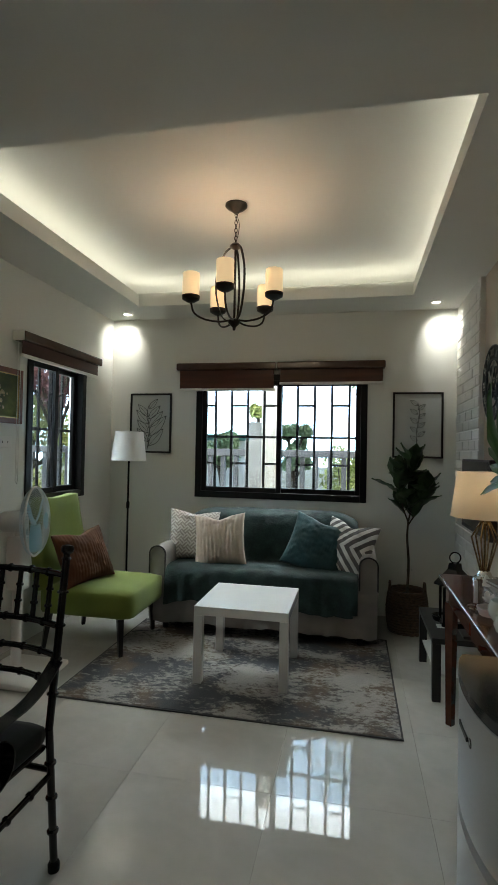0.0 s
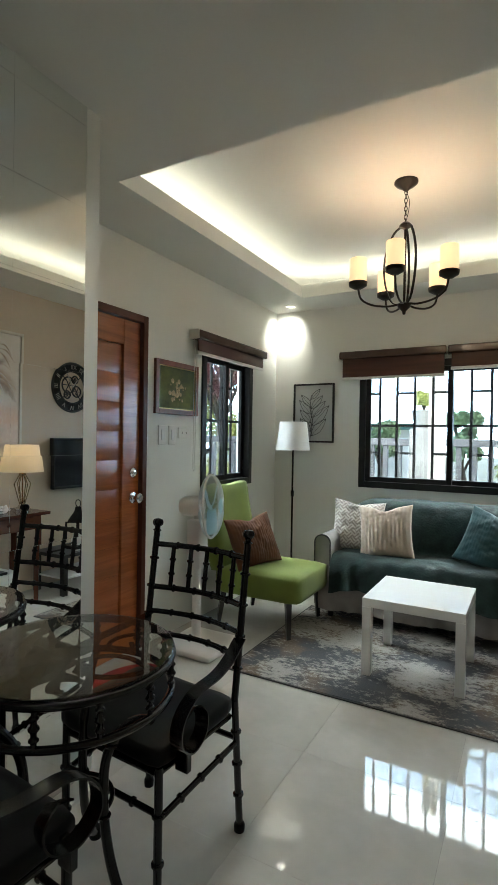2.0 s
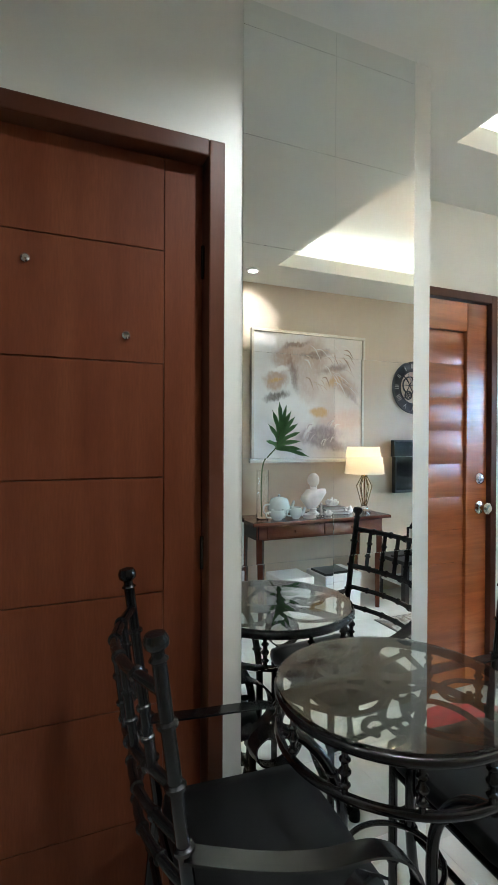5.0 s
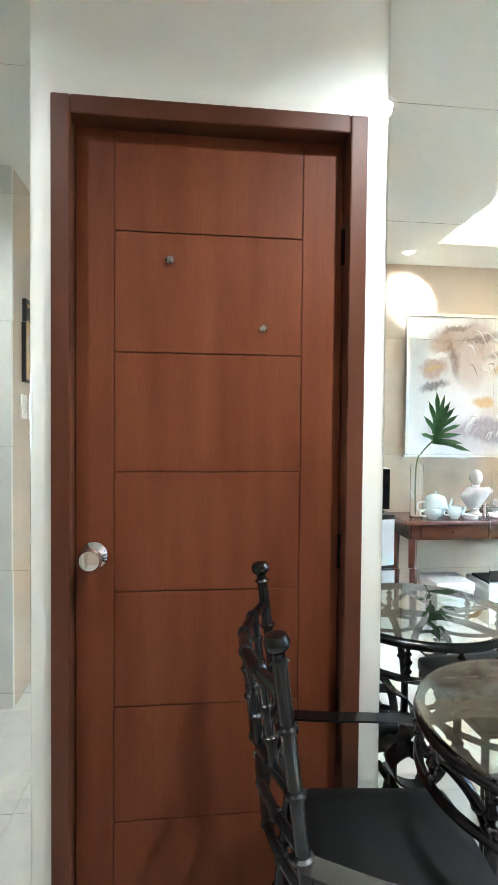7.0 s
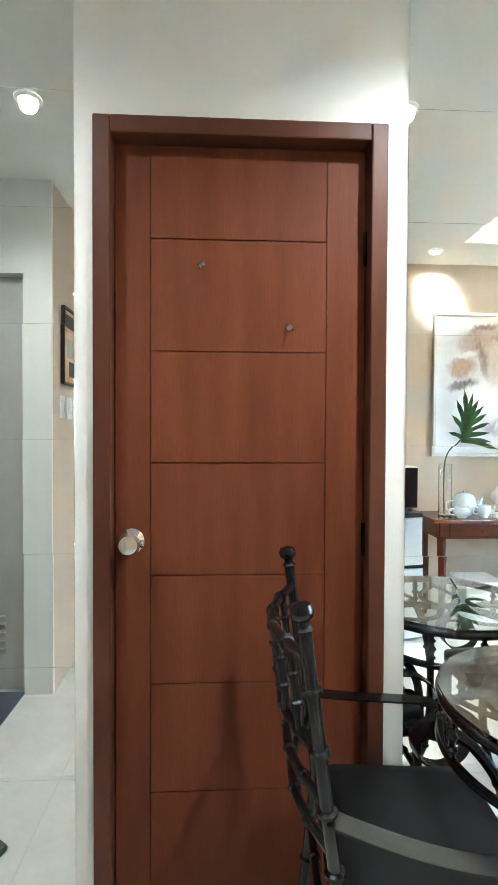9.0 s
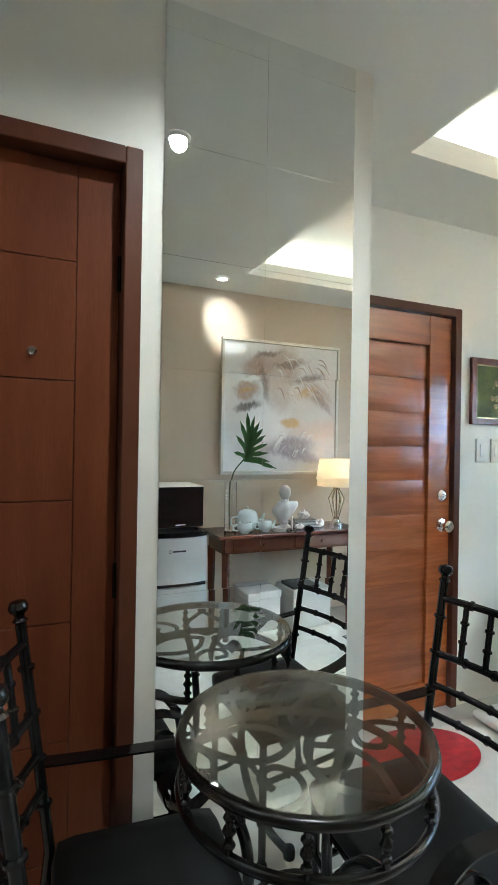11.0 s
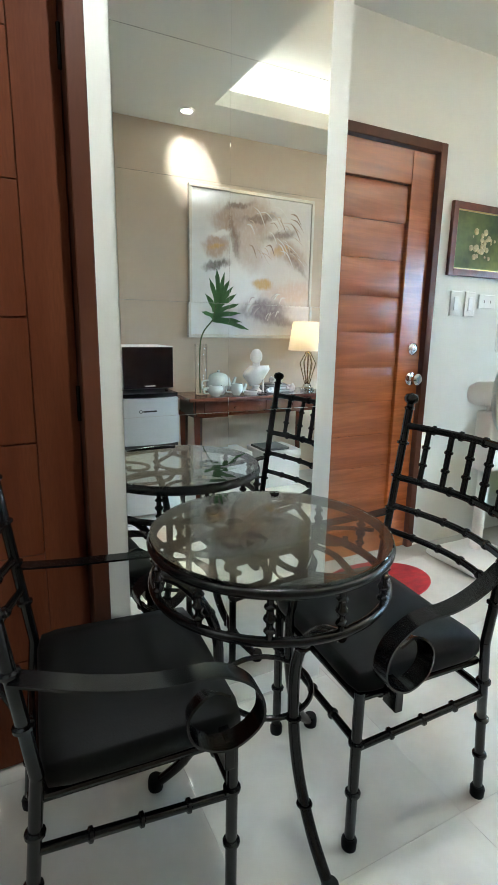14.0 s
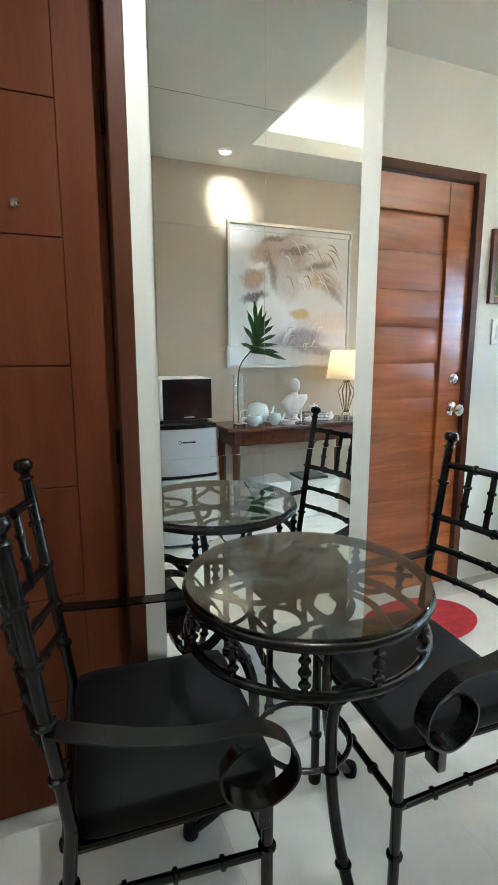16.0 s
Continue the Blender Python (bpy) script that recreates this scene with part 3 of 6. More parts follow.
rug_material()
RUGEDGE = material("rug_edge", (0.06, 0.06, 0.062), 0.95, vary=0.1)
rug = thing("area_rug", Matrix.Translation((-0.675, 3.19, 0)), "large distressed grey and cream area rug on the tiles", "rug")
part("rug_body", box(-0.915, 0.915, -0.652, 0.652, 0.001, 0.011, 0.003), RUG, rug)
b = bmesh.new()
for x0, x1, y0, y1 in ((-0.925, 0.925, -0.662, -0.652), (-0.925, 0.925, 0.652, 0.662), (-0.925, -0.915, -0.652, 0.652), (0.915, 0.925, -0.652, 0.652)):
    box(x0, x1, y0, y1, 0.001, 0.009, 0.002, bm=b)
part("bound_edge", b, RUGEDGE, rug)

# white coffee table
ct = thing("coffee_table", Matrix.Translation((-0.618, 3.125, 0.011)), "square white lacquered coffee table standing on the rug", "table")
part("tabletop", box(-0.275, 0.275, -0.275, 0.275, 0.39, 0.442, 0.003), WHITELAC, ct)
for sx in (-1, 1):
    for sy in (-1, 1):
        part("leg", box(sx * 0.25 - 0.025, sx * 0.25 + 0.025, sy * 0.25 - 0.025, sy * 0.25 + 0.025, 0, 0.39, 0.002), WHITELAC, ct)

# sofa
GREYFAB = material("grey_sofa_cover", (0.27, 0.25, 0.235), 0.85, vary=0.12, scale=7, fine=300, bump=0.25, sheen=0.2)
TEAL = material("teal_throw", (0.022, 0.050, 0.047), 0.95, vary=0.32, scale=9, fine=70, bump=0.8, sheen=0.03, distance=0.004)
DARKPIPE = material("dark_piping", (0.03, 0.03, 0.032), 0.8, vary=0.1)
sofa = thing("sofa", Matrix.Translation((-0.66, 3.62, 0)), "two-seat grey covered sofa under a dark teal throw", "sofa")


def swept(profile, x0, x1, nx, wob=0.006, seed=0.0, thick=0.0, hem=0.0, droop=0.0):
    """A cloth swept in x along points (y, z)."""
    b = bmesh.new()
    pr = spline([(0, y, z) for y, z in profile], 6)
    grid = []
    for i in range(nx + 1):
        x = x0 + (x1 - x0) * i / nx
        row = []
        for k, p in enumerate(pr):
            q = Vector((x, p.y, p.z))
            w = noise.noise(Vector((x * 5, p.y * 5 + seed, p.z * 5))) * wob + noise.noise(Vector((x * 16, p.y * 14 + seed, p.z * 14))) * wob * 0.5
            t = k / (len(pr) - 1)
            end = max(0.0, abs(2 * i / nx - 1) - 0.72) / 0.28
            if droop and p.z > 0.6:
                q.z -= droop * end * end * (p.z - 0.6) / 0.26
            q.y -= w
            q.z += w * 0.7
            if hem and t > 0.8:
                q.z += hem * (t - 0.8) / 0.2 * noise.noise(Vector((x * 3.3, seed + 3, 0)))
                q.y -= 0.012 * (t - 0.8) / 0.2 * math.sin(x * 42 + 3 * noise.noise(Vector((x * 4, 0, 0))))
            row.append(b.verts.new(q))
        grid.append(row)
    for i in range(nx):
        for k in range(len(pr) - 1):
            b.faces.new((grid[i][k], grid[i + 1][k], grid[i + 1][k + 1], grid[i][k + 1]))
    if thick:
        bmesh.ops.recalc_face_normals(b, faces=b.faces[:])
        bmesh.ops.solidify(b, geom=b.faces[:], thickness=thick)
    return b


part("base", box(-0.80, 0.80, 0.06, 0.76, 0.09, 0.36, 0.02), GREYFAB, sofa)
part("seat_cushion", box(-0.68, 0.68, 0.02, 0.5, 0.34, 0.47, 0.05, 4), GREYFAB, sofa, "", True)
part("backrest", box(-0.68, 0.68, 0.50, 0.77, 0.3, 0.775, 0.07, 4), GREYFAB, sofa, "", True)
part("skirt", swept([(0.03, 0.40), (0.005, 0.34), (0.0, 0.25), (-0.005, 0.16), (-0.012, 0.085)], -0.82, 0.83, 120, 0.006, 2.0, 0.004, 0.02), GREYFAB, sofa, "gathered grey skirt", True)
for sx in (-1, 1):
    x = sx * 0.772
    arm = bmesh.new()
    prof = []
    for k in range(17):
        a = math.pi * k / 16
        prof.append((0.062 * math.cos(a), 0.572 + 0.058 * math.sin(a)))
    prof = [(0.062, 0.10)] + prof + [(-0.062, 0.10)]
    f = [arm.verts.new((x + px, 0.02, pz)) for px, pz in prof]
    g = [arm.verts.new((x + px, 0.72, pz)) for px, pz in prof]
    arm.faces.new(f)
    arm.faces.new(g[::-1])
    for k in range(len(prof)):
        j = (k + 1) % len(prof)
        arm.faces.new((f[k], g[k], g[j], f[j]))
    a_ob = part("armrest", arm, GREYFAB, sofa, "rounded grey fabric arm", True, 60)
    part("piping", tube([(x + px, 0.018, max(pz, 0.40)) for px, pz in prof], 0.006, 6), DARKPIPE, a_ob, "", True)
part("throw", swept([(0.79, 0.62), (0.785, 0.82), (0.74, 0.862), (0.62, 0.866), (0.52, 0.835), (0.462, 0.75), (0.435, 0.6), (0.405, 0.5), (0.3, 0.487), (0.12, 0.49), (0.02, 0.475), (-0.022, 0.41), (-0.032, 0.32), (-0.035, 0.24)], -0.70, 0.70, 90, 0.018, 0.0, 0.006, 0.05, 0.07), TEAL, sofa, "dark teal woven throw blanket", True)
part("throw_side", swept([(0.44, 0.5), (0.3, 0.492), (0.12, 0.494), (0.02, 0.478), (-0.02, 0.42), (-0.03, 0.33), (-0.033, 0.22)], 0.55, 0.668, 30, 0.01, 5.0, 0.005, 0.06), TEAL, sofa, "", True)
for x in (-0.72, 0.72):
    for y in (0.08, 0.68):
        part("foot", lathe([(0, 0), (0.02, 0), (0.027, 0.1), (0, 0.1)], 12, at=(x, y, 0.0)), BLACKFRAME, sofa)


def cushion(name, w, h, d, mat, label, m, ribs=0, chop=0.0):
    """A scatter cushion, upright in xz, with pinched corners."""
    b = bmesh.new()
    n = 84
    sides = []
    for s in (-1, 1):
        g = []
        for i in range(n + 1):
            row = []
            for j in range(n + 1):
                u, v = 2 * i / n - 1, 2 * j / n - 1
                pinch = 1 - 0.09 * (1 - v * v) * abs(u) ** 2
                pz = 1 - 0.09 * (1 - u * u) * abs(v) ** 2
                t = max(0, (1 - u ** 2) * (1 - v ** 2)) ** 0.42
                rib = (0.0045 if ribs < 14 else 0.0022) * math.sin(ribs * u * math.pi) if ribs else 0
                q = Vector((u * w / 2 * pinch, s * (d / 2 * t * (1 + 0.22 * noise.noise(Vector((u * 2.2, v * 2.2, s + ribs))) + 0.1 * noise.noise(Vector((u * 6, v * 6, s + ribs)))) + rib * t), v * h / 2 * pz - chop * max(0, v) ** 3 * math.exp(-(u / 0.35) ** 2)))
                if s > 0 and (i in (0, n) or j in (0, n)):
                    row.append(sides[0][i][j])
                else:
                    row.append(b.verts.new(q))
            g.append(row)
        sides.append(g)
        for i in range(n):
            for j in range(n):
                vs = list(dict.fromkeys((g[i][j], g[i + 1][j], g[i + 1][j + 1], g[i][j + 1])))
                try:
                    b.faces.new(vs)
                except ValueError:
                    pass
    o = tagged(part(name, b, mat, None, "", True, 80), label, "cushion", "scatter cushions")
    o.matrix_world = m
    return o


def pattern_material(name, kind, c1, c2, scale, rough=0.9):
    m = bpy.data.materials.new(name)
    m.use_nodes = True
    nt = m.node_tree
    b = nt.nodes["Principled BSDF"]
    b.inputs["Roughness"].default_value = rough
    tc = nt.nodes.new("ShaderNodeTexCoord")
    sep = nt.nodes.new("ShaderNodeSeparateXYZ")
    nt.links.new(tc.outputs["Object"], sep.inputs[0])

    def mth(op, a, c=None):
        k = nt.nodes.new("ShaderNodeMath")
        k.operation = op
        for s, v in zip(k.inputs, (a, c)):
            if v is None:
                continue
            if isinstance(v, (int, float)):
                s.default_value = v
            else:
                nt.links.new(v, s)
        return k.outputs[0]
    if kind == "chevron":
        ax = mth("ABSOLUTE", mth("SUBTRACT", sep.outputs[2], 0.0))
        val = mth("FRACT", mth("MULTIPLY", mth("SUBTRACT", ax, mth("MULTIPLY", sep.outputs[0], 1.0)), scale))
        fac = mth("GREATER_THAN", val, 0.48)
    elif kind == "key":
        a = mth("FRACT", mth("MULTIPLY", mth("ADD", sep.outputs[0], sep.outputs[2]), scale))
        c = mth("FRACT", mth("MULTIPLY", mth("SUBTRACT", sep.outputs[0], sep.outputs[2]), scale))
        q = mth("FRACT", mth("MULTIPLY", mth("ADD", sep.outputs[0], sep.outputs[2]), scale / 4))
        r = mth("FRACT", mth("MULTIPLY", mth("SUBTRACT", sep.outputs[0], sep.outputs[2]), scale / 4))
        pick = mth("COMPARE", mth("GREATER_THAN", q, 0.5), mth("GREATER_THAN", r, 0.5))
        nt.nodes[-1].inputs[2].default_value = 0.1
        fac = mth("ADD", mth("MULTIPLY", mth("GREATER_THAN", a, 0.5), pick), mth("MULTIPLY", mth("GREATER_THAN", c, 0.5), mth("SUBTRACT", 1.0, pick)))
    n = texture(nt, "Noise", 260, 2)
    base = mixc(nt, fac, c1, c2)
    base = mixc(nt, mth("MULTIPLY", n.outputs[0], 0.25), base, tuple(v * 0.5 for v in c1))
    nt.links.new(base, b.inputs["Base Color"])
    bp = nt.nodes.new("ShaderNodeBump")
    bp.inputs["Strength"].default_value, bp.inputs["Distance"].default_value = 0.3, 0.002
    nt.links.new(n.outputs[0], bp.inputs["Height"])
    nt.links.new(bp.outputs[0], b.inputs["Normal"])
    return m


CREAM = material("cream_ribbed", (0.58, 0.47, 0.37), 0.9, vary=0.1, scale=10, fine=200, bump=0.4, sheen=0.2)
TEALV = material("teal_ribbed", (0.025, 0.085, 0.095), 0.8, vary=0.2, scale=9, fine=160, bump=0.5, sheen=0.1)
RUST = material("rust_ribbed", (0.115, 0.038, 0.008), 0.85, vary=0.18, scale=9, fine=160, bump=0.5)
KEYP = pattern_material("grey_key_pattern", "key", (0.62, 0.58, 0.52), (0.36, 0.32, 0.29), 34)
CHEV = pattern_material("chevron_pattern", "chevron", (0.70, 0.69, 0.66), (0.085, 0.075, 0.075), 13)
cushion("cushion", 0.41, 0.41, 0.17, KEYP, "grey and white key-patterned cushion on the sofa", pose(-1.265, 3.99, 0.665, -16, 4, 16), chop=0.02)
cushion("cushion", 0.41, 0.41, 0.18, CREAM, "cream ribbed cushion leaning on the sofa back", pose(-1.02, 3.90, 0.655, -20, -5, 6), ribs=13, chop=0.035)
cushion("cushion", 0.46, 0.42, 0.19, TEALV, "deep teal ribbed cushion leaning on the sofa back", pose(-0.265, 3.92, 0.645, -24, 16, -8), ribs=22, chop=0.02)
cushion("cushion", 0.41, 0.41, 0.16, CHEV, "black and white chevron cushion against the sofa arm", pose(-0.035, 3.90, 0.645, -22, 8, -26), chop=0.04)

# green armchair
GREEN = material("green_felt", (0.165, 0.215, 0.035), 0.85, vary=0.1, scale=6, fine=260, bump=0.25, sheen=0.1)
ac = thing("armchair", pose(-1.74, 3.365, 0, 0, 0, 90), "lime green upholstered armless easy chair in the corner", "armchair")
seat_b = pillow_box(0.60, 0.66, 0.19, 0.045, 0.015)
part("seat", seat_b, GREEN, ac, "", True, 70).location = (0, -0.03, 0.335)
bk = pillow_box(0.60, 0.13, 0.62, 0.05, 0.0)
for v in bk.verts:
    t = (v.co.z + 0.31) / 0.62
    v.co.x *= 1.0 - 0.16 * max(0, t)
    v.co.y += 0.035 * math.sin(t * math.pi) * (1 - (v.co.x / 0.3) ** 2)
    v.co.z += 0.035 * max(0, t) * abs(v.co.x / 0.3) ** 2 * (1 if v.co.z > 0.1 else 0)
bo = part("backrest", bk, GREEN, ac, "", True, 70)
bo.matrix_basis = pose(0, 0.335, 0.69, -9, 0, 0)
for x, y, sp_x, sp_y in ((-0.26, -0.27, -0.01, -0.012), (0.26, -0.27, 0.01, -0.012), (-0.24, 0.25, -0.02, 0.03), (0.24, 0.25, 0.02, 0.03)):
    part("leg", tube([(x + sp_x, y + sp_y, 0.0), (x, y, 0.25)], [0.017, 0.028], 4), BLACKFRAME, ac)
cushion("cushion", 0.40, 0.38, 0.16, RUST, "rust brown ribbed cushion on the green chair", pose(-1.83, 3.27, 0.605, -24, -5, 66), ribs=18, chop=0.03)

# floor lamp
SHADE = material("white_shade", (0.76, 0.75, 0.72), 0.8, vary=0.02, fine=200, bump=0.1)
fl = thing("floor_lamp", Matrix.Translation((-1.885, 4.08, 0)), "unlit black floor lamp with a white drum shade", "lamp")
part("base", lathe([(0, 0), (0.13, 0), (0.13, 0.012), (0.12, 0.018), (0.014, 0.022), (0, 0.022)], 32), BLACKMET, fl, "", True)
part("pole", tube([(0, 0, 0.02), (0, 0, 1.30)], 0.0085, 10), BLACKMET, fl, "", True)
part("switch", lathe([(0, 0.85), (0.014, 0.85), (0.015, 0.9), (0, 0.905)], 12), BLACKMET, fl, "", True)
part("shade", lathe([(0.148, 1.255), (0.118, 1.50), (0.115, 1.50), (0.145, 1.255), (0.148, 1.255)], 40), SHADE, fl, "white tapered fabric shade", True)
part("shade_spider", tube([(-0.118, 0, 1.48), (0.118, 0, 1.48)], 0.003, 6), BLACKMET, fl)


# framed prints
def framed(name, w, h, fw, fmat, label, m, paper):
    """A frame in xz facing -y, origin at its lower left corner on the wall."""
    f = thing(name, m, label, "picture")
    part("frame_side", box(0, fw, -0.022, -0.001, 0, h, 0.002), fmat, f)
    part("frame_side", box(w - fw, w, -0.022, -0.001, 0, h, 0.002), fmat, f)
    part("frame_rail", box(fw, w - fw, -0.022, -0.001, 0, fw, 0.002), fmat, f)
    part("frame_rail", box(fw, w - fw, -0.022, -0.001, h - fw, h, 0.002), fmat, f)
    part("print", box(fw, w - fw, -0.01, -0.002, fw, h - fw), paper, f)
    return f


PAPER = material("grey_paper", (0.50, 0.52, 0.51), 0.25, vary=0.02, bump=0.0)
INK = material("ink", (0.05, 0.05, 0.05), 0.6, vary=0.05, bump=0)


def leaf_outline(b, base, tip, wide, r=0.0016):
    base, tip = Vector(base), Vector(tip)
    d = tip - base
    s = Vector((-d.z, 0, d.x)).normalized() * wide
    for sg in (-1, 1):
        tube(spline([base, base + d * 0.35 + s * sg, base + d * 0.7 + s * sg * 0.75, tip], 5), r, 5, b)
    tube([base, tip], r * 0.7, 4, b)


pl = framed("framed_print", 0.40, 0.545, 0.016, BLACKFRAME, "black framed line drawing of a leafy twig", Matrix.Translation((-2.035, YB, 1.322)), PAPER)
b = bmesh.new()
tube(spline([(0.17, -0.012, 0.03), (0.19, -0.012, 0.2), (0.165, -0.012, 0.36), (0.18, -0.012, 0.44)], 6), 0.0026, 5, b)
for k, (z, sx, ln) in enumerate(((0.08, 1, 0.17), (0.12, -1, 0.13), (0.17, 1, 0.2), (0.2, -1, 0.13), (0.25, 1, 0.16), (0.28, -1, 0.14), (0.33, 1, 0.13), (0.35, -1, 0.12), (0.42, 1, 0.1))):
    x0 = 0.178
    leaf_outline(b, (x0, -0.012, z - 0.02), (x0 + sx * ln * 0.86, -0.012, z - 0.02 + ln * 0.95), ln * 0.22, 0.0024)
part("drawing", b, INK, pl, "thin dark line drawing of leaves")
pr_ = framed("framed_print", 0.40, 0.545, 0.016, BLACKFRAME, "black framed line drawing of a slender twig", Matrix.Translation((0.312, YB, 1.322)), PAPER)
b = bmesh.new()
tube(spline([(0.2, -0.012, 0.04), (0.19, -0.012, 0.2), (0.215, -0.012, 0.36), (0.2, -0.012, 0.46)], 6), 0.002, 5, b)
for k in range(9):
    z = 0.14 + k * 0.037
    sx = 1 if k % 2 else -1
    leaf_outline(b, (0.2, -0.012, z), (0.2 + sx * 0.06, -0.012, z + 0.045), 0.016)
part("drawing", b, INK, pr_, "thin dark line drawing of leaves")
FRAMEW = material("carved_brown_frame", (0.17, 0.042, 0.02), 0.35, vary=0.2, scale=20, bump=0.2)
GREENART = material("dark_green_canvas", (0.15, 0.18, 0.035), 0.6, vary=0.3, scale=4.5, fine=30, bump=0.15, color2=(0.022, 0.04, 0.012))
p3 = framed("framed_painting", 0.485, 0.362, 0.035, FRAMEW, "small dark green flower painting in a brown wooden frame", pose(XL, 2.605, 1.506, 0, 0, 90), GREENART)
GOLD = material("gold_trim", (0.55, 0.38, 0.14), 0.35, metal=0.8, vary=0.1)
b = bmesh.new()
for x0, x1, z0, z1 in ((0.035, 0.45, 0.035, 0.041), (0.035, 0.45, 0.321, 0.327), (0.035, 0.041, 0.041, 0.321), (0.444, 0.45, 0.041, 0.321)):
    box(x0, x1, -0.016, -0.0105, z0, z1, bm=b)
part("gilt_slip", b, GOLD, p3, "thin gold inner trim")
PETAL = material("cream_petal", (0.72, 0.58, 0.30), 0.6, vary=0.3, scale=30)
rr = random.Random(7)
for k in range(34):
    a, r0 = rr.uniform(0, 6.28), 0.085 * rr.random() ** 0.7
    cx, cz, rad = 0.25 + r0 * 1.2 * math.cos(a), 0.17 + r0 * math.sin(a), rr.uniform(0.004, 0.018)
    b = lathe([(0, 0.0012 + 0.0001 * k), (rad * 0.7, 0.001 + 0.0001 * k), (rad, 0)], 14)
    part("petal_dab", b, PETAL, p3).matrix_basis = pose(cx, -0.0101, cz, 90, 0, 0)

# switches beside the front door
SWITCH = WHITEP
for nm, y0, y1, z0, z1, lab in (("light_switch", 2.655, 2.735, 1.30, 1.43, "white single light switch plate on the wall"), ("light_switch", 2.765, 2.84, 1.30, 1.43, "white single light switch plate on the wall"), ("wall_socket", 2.872, 3.005, 1.345, 1.42, "white wall socket plate beside the switches")):
    s = thing(nm, pose(XL, y0, z0, 0, 0, 90), lab, "switch" if nm == "light_switch" else "socket")
    part("plate", box(0, y1 - y0, -0.009, 0.0, 0, z1 - z0, 0.003), SWITCH, s)
    if nm == "light_switch":
        part("rocker", box((y1 - y0) * 0.3, (y1 - y0) * 0.7, -0.014, -0.009, 0.03, z1 - z0 - 0.03, 0.002), WHITELAC, s)
    else:
        for kx in (0.04, 0.09):
            part("socket_slot", box(kx, kx + 0.004, -0.0105, -0.009, 0.03, 0.045), BLACKFRAME, s)

# chandelier
GLOWS = glow("lit_glass_shade", (1.0, 0.70, 0.40), 0.85)
chd = thing("chandelier", Matrix.Translation((-0.70, 2.905, 0)), "five-light dark bronze chandelier with lit frosted glass shades", "chandelier")
BRONZE = material("dark_bronze", (0.022, 0.016, 0.012), 0.35, metal=0.5, vary=0.2)
part("canopy", lathe([(0, 2.80), (0.065, 2.80), (0.065, 2.79), (0.05, 2.775), (0.02, 2.757), (0.01, 2.745), (0, 2.745)], 28), BRONZE, chd, "", True)
for k in range(8):
    z = 2.74 - k * 0.023
    o = part("chain_link", tube(arc((0, 0, 0), 0.008, 0, 330, 11, "y", 1.9), 0.0022, 6, closed=True), BRONZE, chd)
    o.matrix_basis = pose(0, 0, z, 0, 0, 90 * (k % 2))
part("wire", tube(spline([(0, 0, 2.75), (0.018, 0.005, 2.69), (0.012, 0.01, 2.63), (0, 0, 2.57)], 6), 0.002, 6), BRONZE, chd)
part("hub", lathe([(0, 2.575), (0.02, 2.57), (0.035, 2.555), (0.035, 2.548), (0.012, 2.535), (0, 2.53)], 20), BRONZE, chd, "", True)
part("stem", tube([(0, 0, 2.54), (0, 0, 2.10)], 0.007, 8), BRONZE, chd, "", True)
part("lower_hub", lathe([(0, 2.055), (0.008, 2.06), (0.01, 2.075), (0.035, 2.10), (0.038, 2.115), (0.02, 2.125), (0, 2.128)], 20), BRONZE, chd, "", True)
for k in range(5):
    a = 72 * k + 271.5
    if k not in (1, 4):
        arm = part("arm", tube(spline([(0.012, 0, 2.56), (0.075, 0, 2.52), (0.125, 0, 2.40), (0.125, 0, 2.27), (0.085, 0, 2.15), (0.03, 0, 2.11)], 7), 0.0065, 8, flat=(0.012, 0.006)), BRONZE, chd, "", True)
        arm.matrix_basis = pose(0, 0, 0, 0, 0, a + 36)
    arm2 = part("arm", tube(spline([(0.03, 0, 2.115), (0.09, 0, 2.105), (0.175, 0, 2.115), (0.235, 0, 2.15), (0.255, 0, 2.215)], 7), 0.006, 8), BRONZE, chd, "", True)
    arm2.matrix_basis = pose(0, 0, 0, 0, 0, a)
    part("cup", lathe([(0, 2.205), (0.02, 2.207), (0.05, 2.225), (0.053, 2.245), (0.05, 2.247), (0, 2.247)], 24, at=(0.255, 0, 0)), BRONZE, arm2, "", True)
    part("shade", lathe([(0, 2.249), (0.046, 2.249), (0.048, 2.26), (0.048, 2.375), (0.046, 2.378), (0.044, 2.375), (0.044, 2.262), (0, 2.26)], 26, at=(0.255, 0, 0)), GLOWS, arm2, "lit frosted cream glass shade", True)

# stand fan
fan = thing("stand_fan", Matrix.Translation((-1.96, 2.74, 0)), "white stand fan with a pale blue blade cage", "fan")
BLUE = material("pale_blue_plastic", (0.30, 0.55, 0.62), 0.3, vary=0.05, bump=0)
part("base", pillow_box(0.40, 0.40, 0.045, 0.022, 0.012), WHITEP, fan, "", True, 70).location = (0.05, -0.02, 0.0235)
part("pole", tube([(0, 0, 0.03), (0, 0, 0.5)], 0.03, 14), WHITEP, fan, "", True)
part("control_box", box(-0.055, 0.055, -0.05, 0.05, 0.5, 0.82, 0.018, 3), WHITEP, fan, "", True)
part("neck", tube([(0, 0, 0.8), (0, 0, 0.9)], 0.025, 12), WHITEP, fan, "", True)
head = part("motor_housing", lathe([(0, -0.15), (0.045, -0.148), (0.062, -0.12), (0.066, -0.05), (0.06, 0.0), (0.04, 0.01), (0, 0.01)], 24), WHITEP, fan, "", True)
